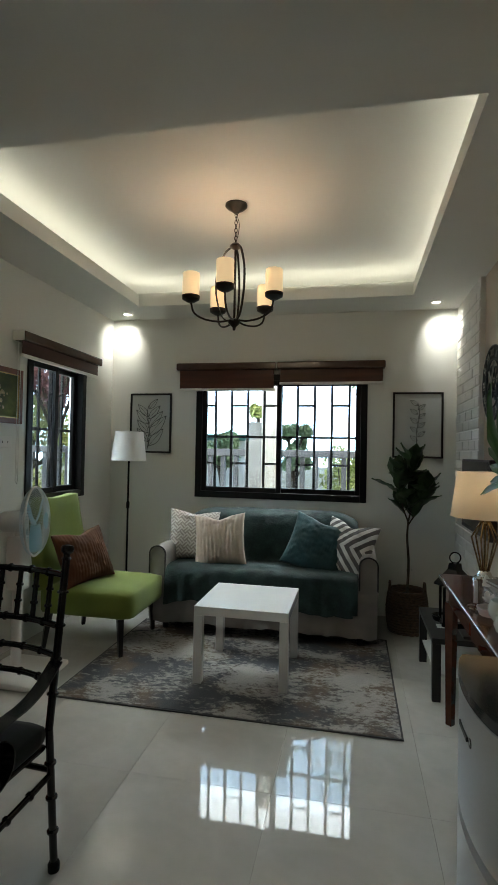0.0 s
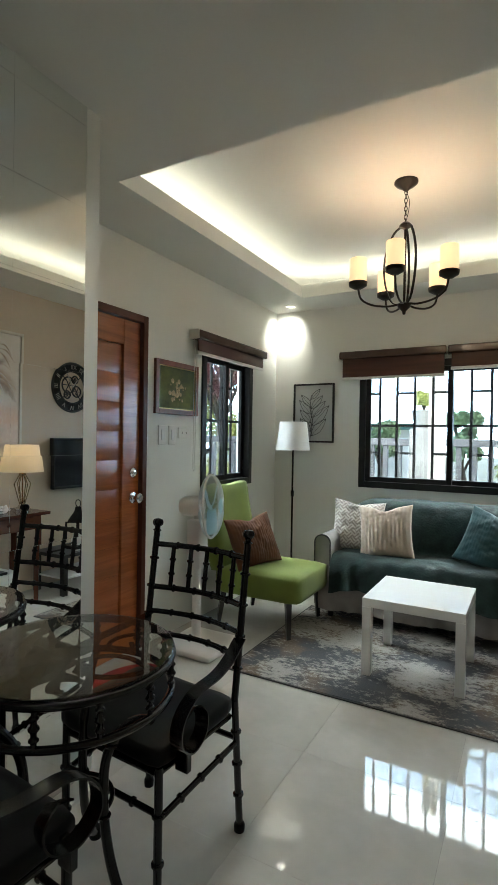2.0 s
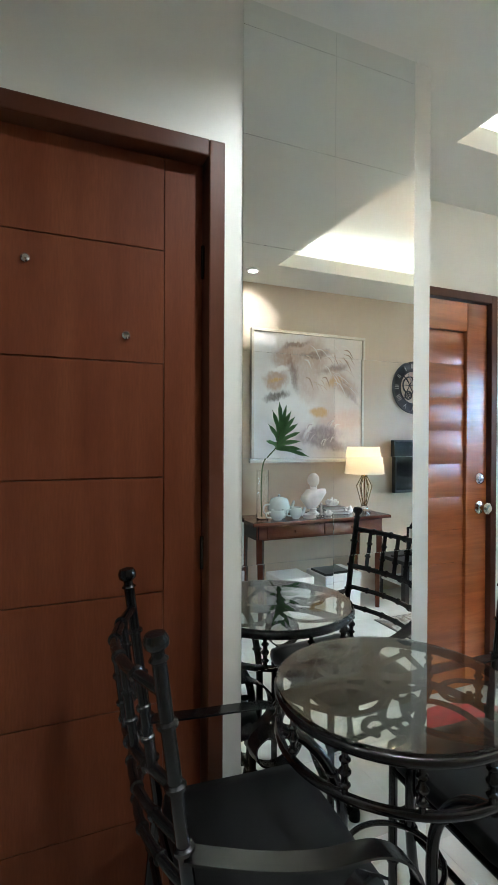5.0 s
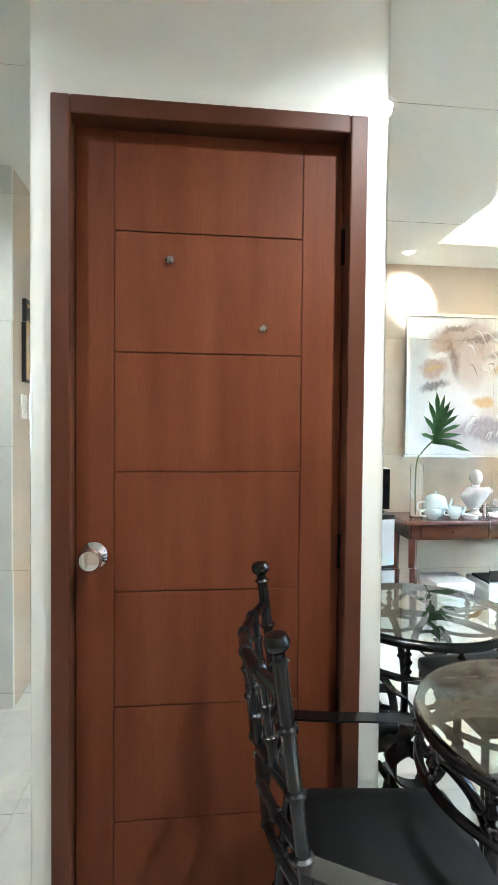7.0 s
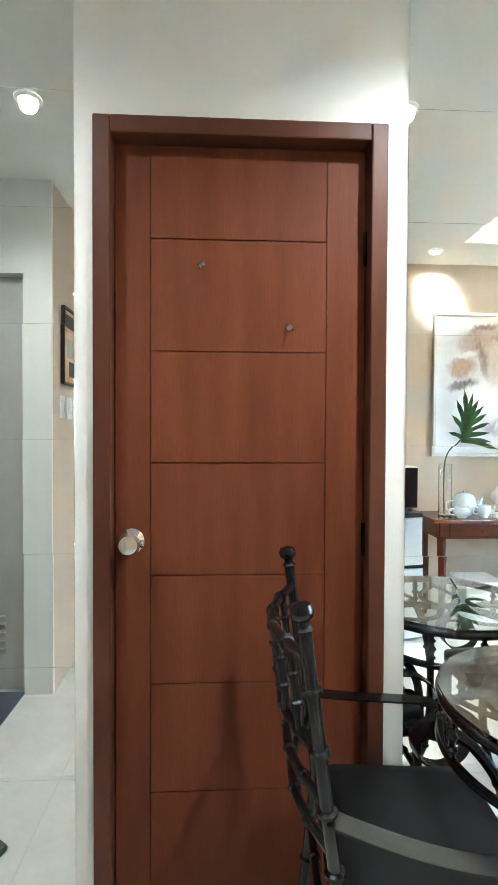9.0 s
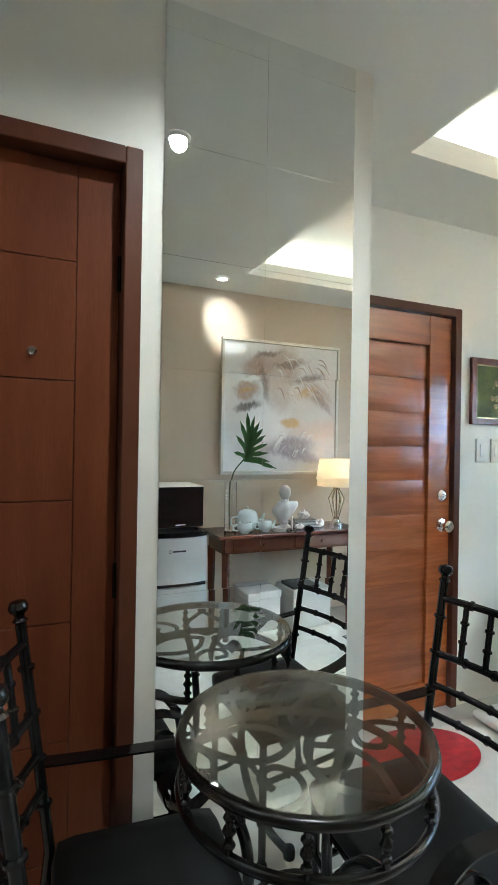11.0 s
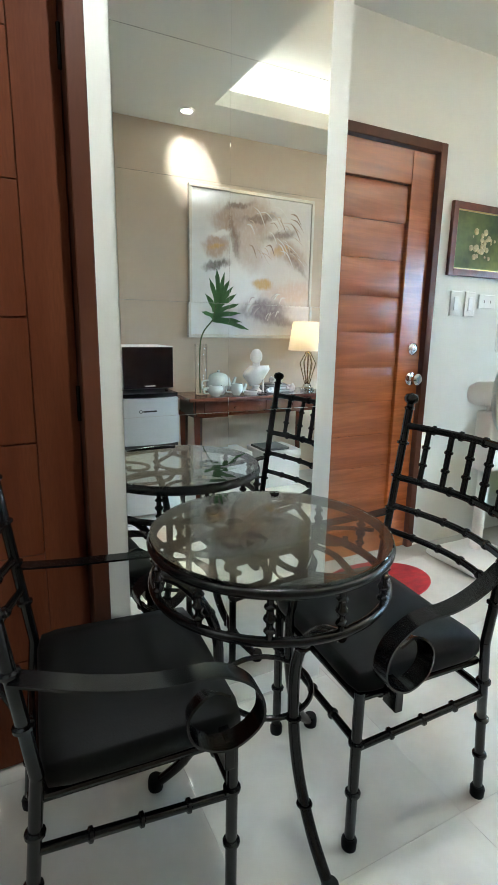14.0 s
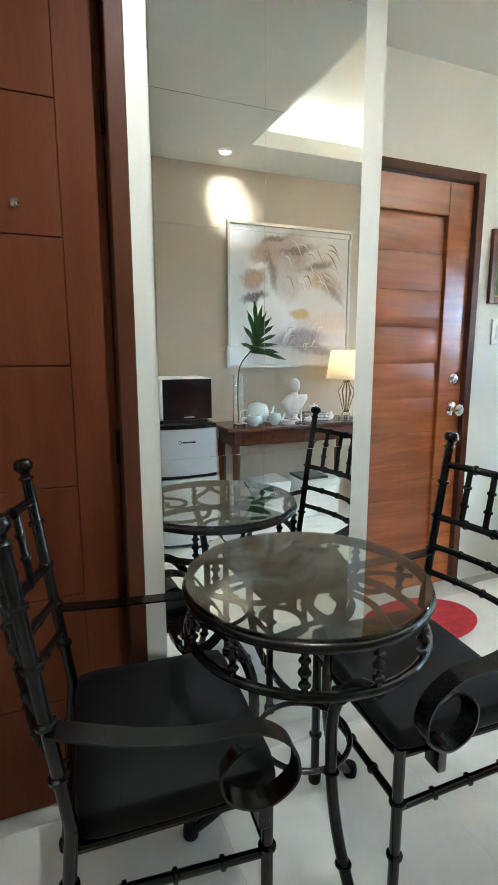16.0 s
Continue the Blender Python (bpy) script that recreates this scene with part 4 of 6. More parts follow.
HM = Matrix.Translation((0.03, 0.01, 0.905)) @ pose(0, 0, 0, 0, 0, 18) @ pose(0, 0, 0, 0, 88, 0)
head.matrix_basis = HM
cage = part("cage_rim", tube(arc((0, 0, 0.06), 0.205, 0, 352, 44), 0.007, 8, closed=True), WHITEP, fan, "", True)
cage.matrix_basis = HM
WIRE = material("fan_wire", (0.62, 0.70, 0.72), 0.35, vary=0.03, bump=0)
b = bmesh.new()
for k in range(72):
    a = 2 * math.pi * k / 72
    c, s_ = math.cos(a), math.sin(a)
    for sgn in (1, -1):
        tube(spline([(0.05 * c, 0.05 * s_, 0.06 + sgn * 0.062), (0.14 * c, 0.14 * s_, 0.06 + sgn * 0.05), (0.19 * c, 0.19 * s_, 0.06 + sgn * 0.025), (0.205 * c, 0.205 * s_, 0.06)], 3), 0.0012, 4, b, caps=False)
o = part("wire_guard", b, WIRE, fan, "pale wire guard")
o.matrix_basis = HM
o = part("cage_badge", lathe([(0, 0.125), (0.05, 0.122), (0.052, 0.118), (0, 0.116)], 24), BLUE, fan, "", True)
o.matrix_basis = HM
for k in range(3):
    b = bmesh.new()
    n = 8
    rows = []
    for i in range(n + 1):
        r = 0.03 + 0.155 * i / n
        wd = 0.055 + 0.06 * math.sin(math.pi * i / n * 0.8)
        rows.append([b.verts.new((r * math.cos(t), r * math.sin(t), 0.06 + q * 0.018)) for q in (-1, -0.3, 0.4, 1) for t in (q * wd / r * 0.6,)])
    for i in range(n):
        for j in range(3):
            b.faces.new((rows[i][j], rows[i + 1][j], rows[i + 1][j + 1], rows[i][j + 1]))
    bmesh.ops.solidify(b, geom=b.faces[:], thickness=0.002)
    o = part("blade", b, BLUE, fan, "translucent pale blue blade", True)
    o.matrix_basis = HM @ pose(0, 0, 0, 0, 0, 120 * k)

# red door mat
REDM = material("red_mat", (0.42, 0.012, 0.02), 0.95, vary=0.2, scale=20, fine=220, bump=0.8, distance=0.005)
tagged(part("door_mat", lathe([(0, 0.001), (0.29, 0.001), (0.30, 0.006), (0.29, 0.013), (0, 0.014)], 48), REDM, None, "", True), "oval red shaggy mat before the front door", "mat").matrix_world = Matrix.Translation((-1.955, 2.05, 0)) @ Matrix.Diagonal((0.64, 1.0, 1, 1))

# ---- east side: brick panel, painting, console and its things ----
panel = structure("brick_panel", box(0.818, XR, 3.66, YB, 0, ZC), BRICKW, "rough white brick cladding in the corner", "wall cladding")
CONSOLE = material("red_brown_wood", (0.12, 0.036, 0.018), 0.18, vary=0.25, scale=3, fine=50, bump=0.04, stretch=(4, 0.5, 4), color2=(0.06, 0.016, 0.009), coat=0.3)
SILVER = material("silver_frame", (0.62, 0.58, 0.50), 0.3, metal=0.7, vary=0.08)
pt = thing("wall_painting", pose(XR, 2.835, 1.138, 0, 0, -90), "large abstract painting in browns and greys, silver frame", "painting")
PW, PH = 1.06, 1.06
b = bmesh.new()
for x0, x1, z0, z1 in ((0, PW, 0, 0.022), (0, PW, PH - 0.022, PH), (0, 0.022, 0.022, PH - 0.022), (PW - 0.022, PW, 0.022, PH - 0.022)):
    box(x0, x1, -0.038, -0.002, z0, z1, 0.003, bm=b)
part("frame", b, SILVER, pt, "thin silver frame")


def painted_canvas():
    """Loose soft-edged patches of paint on pale canvas: u from the left, v from the top, as shares of the side."""
    m = bpy.data.materials.new("painted_canvas")
    m.use_nodes = True
    nt = m.node_tree
    bs = nt.nodes["Principled BSDF"]
    bs.inputs["Roughness"].default_value = 0.45
    tc = nt.nodes.new("ShaderNodeTexCoord")
    here = tc.outputs["Object"]
    for scale, amount, stretch in ((5.0, 0.12, (1, 1, 1)), (26.0, 0.05, (1.6, 1, 0.7)), (90.0, 0.014, (1, 1, 1))):
        n = texture(nt, "Noise", scale, 3, stretch)
        sub = nt.nodes.new("ShaderNodeVectorMath")
        sub.operation = "SUBTRACT"
        sub.inputs[1].default_value = (0.5, 0.5, 0.5)
        nt.links.new(n.outputs["Color"], sub.inputs[0])
        mul = nt.nodes.new("ShaderNodeVectorMath")
        mul.operation = "MULTIPLY_ADD"
        mul.inputs[1].default_value = (amount, 0, amount)
        nt.links.new(sub.outputs[0], mul.inputs[0])
        nt.links.new(here, mul.inputs[2])
        here = mul.outputs[0]
    g = texture(nt, "Noise", 3.0, 5, (1, 1, 1), 1.0)
    base = ramp(nt, g.outputs[0], ((0.3, (0.56, 0.56, 0.55)), (0.7, (0.70, 0.70, 0.69))))
    tan, umber, brown, mauve, white, gold, pink = (0.36, 0.225, 0.145), (0.06, 0.036, 0.028), (0.15, 0.09, 0.065), (0.24, 0.195, 0.205), (0.74, 0.73, 0.71), (0.52, 0.30, 0.07), (0.58, 0.42, 0.34)
    for u, v, ru, rv, turn, col, opacity, soft in (
            (0.80, 0.40, 0.45, 0.50, 0, (0.58, 0.50, 0.43), 0.75, 0.7), (0.62, 0.82, 0.45, 0.16, 0, (0.47, 0.42, 0.43), 0.7, 0.6),
            (0.82, 0.66, 0.26, 0.09, 4, pink, 0.75, 0.6), (0.36, 0.60, 0.22, 0.16, 0, white, 0.8, 0.5),
            (0.46, 0.20, 0.20, 0.17, 20, tan, 0.75, 0.5), (0.47, 0.36, 0.10, 0.18, 10, (0.50, 0.40, 0.34), 0.8, 0.5),
            (0.27, 0.20, 0.12, 0.10, 0, tan, 0.8, 0.6), (0.20, 0.38, 0.10, 0.09, 20, tan, 0.85, 0.5), (0.20, 0.50, 0.11, 0.03, 12, umber, 0.85, 0.6),
            (0.355, 0.34, 0.04, 0.14, 14, brown, 0.7, 0.6), (0.22, 0.29, 0.11, 0.025, 15, white, 0.75, 0.6),
            (0.38, 0.10, 0.12, 0.03, 18, brown, 0.75, 0.6), (0.56, 0.16, 0.16, 0.03, 10, brown, 0.7, 0.6),
            (0.72, 0.26, 0.15, 0.035, 14, brown, 0.75, 0.6), (0.80, 0.38, 0.16, 0.085, -30, tan, 0.8, 0.6),
            (0.86, 0.46, 0.12, 0.03, -40, brown, 0.5, 0.7), (0.64, 0.42, 0.06, 0.12, 10, (0.62, 0.55, 0.50), 0.8, 0.6),
            (0.58, 0.80, 0.22, 0.07, 6, mauve, 0.9, 0.5), (0.70, 0.86, 0.16, 0.05, -8, mauve, 0.8, 0.6), (0.50, 0.76, 0.03, 0.10, -35, white, 0.7, 0.6),
            (0.58, 0.61, 0.085, 0.05, 0, gold, 0.85, 0.5), (0.72, 0.38, 0.09, 0.035, 25, gold, 0.6, 0.7), (0.20, 0.38, 0.06, 0.02, 20, gold, 0.7, 0.6)):
        mp = nt.nodes.new("ShaderNodeMapping")
        mp.vector_type = "TEXTURE"
        mp.inputs["Location"].default_value = (PW * (1 - u), 0, PH * (1 - v))
        mp.inputs["Rotation"].default_value = (0, radians(turn), 0)
        mp.inputs["Scale"].default_value = (PW * ru, 1000, PH * rv)
        nt.links.new(here, mp.inputs[0])
        ln_ = nt.nodes.new("ShaderNodeVectorMath")
        ln_.operation = "LENGTH"
        nt.links.new(mp.outputs[0], ln_.inputs[0])
        mr = nt.nodes.new("ShaderNodeMapRange")
        mr.interpolation_type = "SMOOTHSTEP"
        for sock, val in zip(mr.inputs[1:5], (1 - soft, 1 + soft * 0.5, opacity, 0.0)):
            sock.default_value = val
        nt.links.new(ln_.outputs["Value"], mr.inputs[0])
        base = mixc(nt, mr.outputs[0], base, col)
    fine = texture(nt, "Noise", 60, 3, (1, 1, 0.5))
    base = mixc(nt, ramp(nt, fine.outputs[0], ((0.45, (0, 0, 0)), (0.8, (0.28, 0.28, 0.28)))), base, (0.66, 0.62, 0.58))
    nt.links.new(base, bs.inputs["Base Color"])
    bp = nt.nodes.new("ShaderNodeBump")
    bp.inputs["Strength"].default_value, bp.inputs["Distance"].default_value = 0.3, 0.002
    nt.links.new(fine.outputs[0], bp.inputs["Height"])
    nt.links.new(bp.outputs[0], bs.inputs["Normal"])
    return m


part("canvas", box(0.024, PW - 0.024, -0.024, -0.006, 0.024, PH - 0.024), painted_canvas(), pt, "soft abstract paint in tan, mauve and white")
PAINTS = {
    "tan": material("paint_tan", (0.42, 0.29, 0.20), 0.6, vary=0.2, scale=5, fine=40, bump=0.4, color2=(0.60, 0.50, 0.42), distort=2),
    "brown": material("paint_brown", (0.24, 0.16, 0.12), 0.6, vary=0.3, scale=8, fine=40, bump=0.4, color2=(0.40, 0.29, 0.22), distort=2),
    "mauve": material("paint_mauve", (0.36, 0.30, 0.30), 0.6, vary=0.2, scale=6, fine=40, bump=0.4, color2=(0.50, 0.44, 0.43), distort=2),
    "white": material("paint_white", (0.70, 0.67, 0.63), 0.6, vary=0.08, scale=6, fine=40, bump=0.4),
}


def stroke(parent, pts, width, mat, layer):
    """A flat tapering brush stroke on the canvas."""
    q = spline([(x, 0, z) for x, z in pts], 7)
    bb = bmesh.new()
    y = -0.0245 - 0.0002 * layer
    rows = []
    for i, c in enumerate(q):
        a, d = q[max(0, i - 1)], q[min(len(q) - 1, i + 1)]
        t = (d - a).normalized()
        w = width * math.sin(math.pi * (0.08 + 0.9 * i / (len(q) - 1))) * (1 + 0.3 * noise.noise(c * 30))
        rows.append([bb.verts.new((min(PW - 0.026, max(0.026, c.x + s_ * t.z * w)), y, min(PH - 0.026, max(0.026, c.z - s_ * t.x * w)))) for s_ in (-1, 1)])
    for i in range(len(q) - 1):
        bb.faces.new((rows[i][0], rows[i + 1][0], rows[i + 1][1], rows[i][1]))
    r = bmesh.ops.extrude_face_region(bb, geom=bb.faces[:])
    for v in [g for g in r["geom"] if isinstance(g, bmesh.types.BMVert)]:
        v.co.y += 0.0003
    return part("brush_stroke", bb, mat, parent)


rs = random.Random(31)
for k in range(34):
    x0, z0 = rs.uniform(0.20, 0.62), rs.uniform(0.62, 0.98)
    a, ln_s = radians(rs.uniform(205, 245)), rs.uniform(0.10, 0.24)
    x1, z1 = x0 + ln_s * math.cos(a), z0 + ln_s * math.sin(a) * 0.8
    stroke(pt, [(x0, z0), ((x0 + x1) / 2, (z0 + z1) / 2 + rs.uniform(0.01, 0.05)), (x1, z1)], rs.uniform(0.002, 0.006), PAINTS[rs.choice(["tan", "white", "brown", "tan", "white"])], k % 9)
for k in range(14):
    x0, z0 = rs.uniform(0.25, 0.62), rs.uniform(0.12, 0.30)
    stroke(pt, [(x0, z0), (x0 - 0.02, z0 + 0.04), (x0 - rs.uniform(0.03, 0.08), z0 + rs.uniform(0.03, 0.08))], rs.uniform(0.003, 0.007), PAINTS[rs.choice(["mauve", "white", "mauve"])], k % 9)

# clock with an openwork ring
CLOCKM = material("weathered_black_iron", (0.075, 0.085, 0.09), 0.45, metal=0.4, vary=0.35, scale=14, bump=0.3)
CLOCKN = material("numeral_ivory", (0.42, 0.42, 0.38), 0.6, vary=0.08)
ck = thing("wall_clock", pose(XR, 3.385, 1.80, 0, 0, -90), "large dark iron skeleton clock with ivory numerals", "clock")
o = part("outer_ring", tube(arc((0, -0.018, 0), 0.228, 0, 354, 59, "y"), 0.009, 8, closed=True), CLOCKM, ck, "", True)
b = bmesh.new()
for r0, r1 in ((0.15, 0.226),):
    n = 60
    lo = [b.verts.new((r0 * math.cos(2 * math.pi * i / n), -0.012, r0 * math.sin(2 * math.pi * i / n))) for i in range(n)]
    hi = [b.verts.new((r1 * math.cos(2 * math.pi * i / n), -0.012, r1 * math.sin(2 * math.pi * i / n))) for i in range(n)]
    for i in range(n):
        b.faces.new((lo[i], lo[(i + 1) % n], hi[(i + 1) % n], hi[i]))
bmesh.ops.solidify(b, geom=b.faces[:], thickness=0.008)
part("numeral_ring", b, CLOCKM, ck)
part("inner_ring", tube(arc((0, -0.018, 0), 0.148, 0, 354, 49, "y"), 0.006, 8, closed=True), CLOCKM, ck, "", True)
NUM = ["XII", "I", "II", "III", "IIII", "V", "VI", "VII", "VIII", "IX", "X", "XI"]
for k in range(12):
    cu = bpy.data.curves.new("numeral", "FONT")
    cu.body, cu.size, cu.align_x, cu.align_y, cu.extrude = NUM[k], 0.058, "CENTER", "CENTER", 0.002
    cu.materials.append(CLOCKN)
    cu.resolution_u = 2
    nm = new("numeral", cu)
    nm.parent = ck
    a = -30 * k
    nm.matrix_basis = Matrix.Translation((0.188 * math.sin(radians(30 * k)), -0.024, 0.188 * math.cos(radians(30 * k)))) @ pose(0, 0, 0, 0, 30 * k, 0) @ pose(0, 0, 0, 90, 0, 0)
for cx, cz, r in ((0.035, 0.02, 0.075), (-0.06, -0.035, 0.05), (0.05, -0.07, 0.035), (-0.04, 0.075, 0.035)):
    gb = tube(arc((cx, -0.012, cz), r, 0, 350, 31, "y"), 0.007, 8, closed=True)
    for t in range(0, 360, 60):
        tube([(cx, -0.012, cz), (cx + r * math.cos(radians(t)), -0.012, cz + r * math.sin(radians(t)))], 0.004, 6, gb)
    part("gear", gb, CLOCKM, ck, "", True)
for a, ln in ((-38, 0.10), (28, 0.14)):
    part("clock_hand", tube([(0, -0.028, 0), (ln * math.sin(radians(a)), -0.028, ln * math.cos(radians(a)))], 0.005, 6), CLOCKN, ck)
for t in range(45, 405, 90):
    part("spoke", tube([(0.07 * math.cos(radians(t)), -0.012, 0.07 * math.sin(radians(t))), (0.15 * math.cos(radians(t)), -0.012, 0.15 * math.sin(radians(t)))], 0.005, 6), CLOCKM, ck)

# wall television
SCREEN = material("black_screen", (0.006, 0.006, 0.007), 0.08, vary=0.05, bump=0, roughvary=0.02)
tv = thing("wall_television", pose(XR, 3.85, 0.862, 0, 0, -90), "black flat television on a wall bracket", "television")
part("bezel", box(0, 0.745, -0.10, -0.055, 0, 0.465, 0.006), BLACKFRAME, tv)
part("screen", box(0.014, 0.731, -0.1015, -0.10, 0.026, 0.451), SCREEN, tv, "dark glossy screen")
part("bracket", box(0.28, 0.46, -0.055, 0.0, 0.12, 0.34, 0.004), BLACKMET, tv)

# console table
con = thing("console_table", Matrix.Translation((0.44, 1.64, 0)), "narrow red-brown varnished wooden console table against the wall", "console table")
part("tabletop", box(0, 0.39, 0, 1.18, 0.71, 0.735, 0.006, 3), CONSOLE, con)
part("apron", box(0.04, 0.06, 0.06, 1.12, 0.60, 0.71, 0.002), CONSOLE, con)
part("apron", box(0.34, 0.36, 0.06, 1.12, 0.60, 0.71, 0.002), CONSOLE, con)
for y in (0.05, 1.11):
    part("apron", box(0.06, 0.34, y, y + 0.02, 0.60, 0.71, 0.002), CONSOLE, con)
for y0 in (0.12, 0.60):
    d = part("drawer", box(0.03, 0.041, y0, y0 + 0.45, 0.615, 0.70, 0.004), CONSOLE, con)
    o = part("drawer_knob", lathe([(0, 0), (0.006, 0), (0.006, 0.008), (0.011, 0.014), (0.009, 0.022), (0, 0.024)], 14), CONSOLE, d, "", True)
    o.matrix_basis = pose(0.03, y0 + 0.225, 0.657, 0, -90, 0)
for x in (0.052, 0.348):
    for y in (0.075, 1.105):
        part("leg", tube([(x, y, 0), (x, y, 0.61)], [0.022, 0.032], 4), CONSOLE, con)

# table lamp
lx, ly, lz = 0.635, 2.70, 0.735
tl = thing("table_lamp", Matrix.Translation((lx, ly, lz)), "lit table lamp, cream shade on an open metal base", "lamp")
part("foot", lathe([(0, 0), (0.055, 0), (0.055, 0.02), (0.035, 0.03), (0.03, 0.045), (0.018, 0.055), (0, 0.055)], 24), CHROME, tl, "", True)
for k in range(6):
    a = math.pi * k / 3
    part("base_rod", tube([(0.018 * math.cos(a), 0.018 * math.sin(a), 0.05), (0.062 * math.cos(a), 0.062 * math.sin(a), 0.215), (0.022 * math.cos(a), 0.022 * math.sin(a), 0.29)], 0.0045, 6), BRASS, tl, "", True)
part("stem", tube([(0, 0, 0.05), (0, 0, 0.36)], 0.006, 8), BRASS, tl, "", True)
part("collar", lathe([(0, 0.285), (0.026, 0.285), (0.026, 0.30), (0.012, 0.31), (0, 0.31)], 20), BRASS, tl, "", True)
LSHADE = bpy.data.materials.new("lit_cream_shade")
LSHADE.use_nodes = True
sb = LSHADE.node_tree.nodes["Principled BSDF"]
sb.inputs["Base Color"].default_value = (0.74, 0.66, 0.54, 1)
sb.inputs["Roughness"].default_value = 0.8
tr_ = LSHADE.node_tree.nodes.new("ShaderNodeBsdfTranslucent")
tr_.inputs[0].default_value = (0.85, 0.77, 0.64, 1)
mx = LSHADE.node_tree.nodes.new("ShaderNodeMixShader")
mx.inputs[0].default_value = 0.5
LSHADE.node_tree.links.new(sb.outputs[0], mx.inputs[1])
LSHADE.node_tree.links.new(tr_.outputs[0], mx.inputs[2])
LSHADE.node_tree.links.new(mx.outputs[0], LSHADE.node_tree.nodes["Material Output"].inputs[0])
part("shade", lathe([(0.16, 0.315), (0.130, 0.535)], 48), LSHADE, tl, "glowing cream fabric drum shade", True)
part("bulb", lathe([(0, 0.36), (0.015, 0.36), (0.018, 0.39), (0.03, 0.42), (0.028, 0.445), (0, 0.46)], 16), glow("lamp_bulb", (1.0, 0.74, 0.42), 3), tl, "", True)
for k in range(3):
    a = 2 * math.pi * k / 3
    part("shade_spoke", tube([(0, 0, 0.525), (0.13 * math.cos(a), 0.13 * math.sin(a), 0.525)], 0.002, 5), BRASS, tl)

# porcelain, vase and small ornaments on the console
PORC = material("pale_blue_porcelain", (0.64, 0.73, 0.72), 0.12, vary=0.06, scale=30, fine=60, bump=0)
PLASTER = material("white_plaster", (0.74, 0.71, 0.69), 0.5, vary=0.06, scale=14, fine=80, bump=0.1)
TOP = 0.735


def cup(name, x, y, r, h, label, cat, spout=False, lid=False):
    c = thing(name, Matrix.Translation((x, y, TOP)), label, cat)
    prof = [(0, 0.004), (r * 0.5, 0.0), (r * 0.55, 0.005), (r * 0.9, h * 0.35), (r, h * 0.6), (r * 0.86, h * 0.92), (r * 0.8, h)]
    if lid:
        prof.append((0, h))
    else:
        prof += [(r * 0.76, h), (r * 0.9, h * 0.5), (0, h * 0.12)]
    part("body", lathe(prof, 28), PORC, c, "", True)
    part("handle", tube(spline([(0, -r * 0.8, h * 0.8), (0, -r * 1.45, h * 0.75), (0, -r * 1.45, h * 0.35), (0, -r * 0.85, h * 0.25)], 6), 0.006, 8), PORC, c, "", True)
    if spout:
        part("spout", tube(spline([(0, r * 0.8, h * 0.35), (0, r * 1.25, h * 0.55), (0, r * 1.5, h * 0.95)], 6), [0.02 - 0.011 * i / 12 for i in range(13)], 10), PORC, c, "", True)
    if lid:
        part("lid", lathe([(r * 0.82, h), (r * 0.7, h + 0.015), (r * 0.3, h + 0.028), (0.006, h + 0.03), (0.012, h + 0.042), (0, h + 0.05)], 24), PORC, c, "", True)
    return c


cup("teapot", 0.62, 1.93, 0.085, 0.13, "round pale blue porcelain teapot on the console", "teapot", True, True)
cup("teacup", 0.53, 1.87, 0.06, 0.075, "pale blue porcelain teacup on the console", "teacup")
cup("creamer", 0.54, 2.03, 0.05, 0.085, "pale blue porcelain milk jug on the console", "jug", True)
tagged(part("trinket_dish", lathe([(0, 0), (0.045, 0), (0.055, 0.028), (0.05, 0.03), (0.042, 0.008), (0, 0.008)], 24, at=(0.53, 2.14, TOP)), PLASTER, None, "", True), "small round white dish on the console", "dish")
# bust as one plain form
b = lathe([(0, 0), (0.048, 0), (0.05, 0.012), (0.034, 0.02), (0.024, 0.036), (0.032, 0.05), (0.0, 0.055)], 24)
tor = lathe([(0.0, 0.045), (0.05, 0.06), (0.07, 0.09), (0.112, 0.15), (0.10, 0.178), (0.05, 0.198), (0.03, 0.20), (0.028, 0.235), (0.0, 0.24)], 28)
for v in tor.verts:
    v.co.x *= 0.58 if v.co.z < 0.19 else 0.95
    v.co += Vector((noise.noise(v.co * 34), noise.noise(v.co * 34 + Vector((4, 0, 0))), 0)) * 0.012
    v.co.z += 0.25 * v.co.y if v.co.z < 0.185 else 0
join(b, tor)
hd = bmesh.new()
bmesh.ops.create_icosphere(hd, subdivisions=3, radius=1)
for v in hd.verts:
    k = 1 + 0.12 * noise.noise(v.co * 2.6) + (0.10 * noise.noise(v.co * 7) if v.co.z > 0.25 else 0)
    v.co = Vector((v.co.x * 0.050 * k - 0.01, v.co.y * 0.043 * k - 0.006, v.co.z * 0.056 * k + 0.270))
join(b, hd)
bun = bmesh.new()
bmesh.ops.create_icosphere(bun, subdivisions=2, radius=0.022)
join(b, bun, Matrix.Translation((0.035, 0.018, 0.298)))
tagged(part("bust_statue", b, PLASTER, None, "", True, 70), "white plaster bust ornament on the console", "statue").location = (0.66, 2.25, TOP)
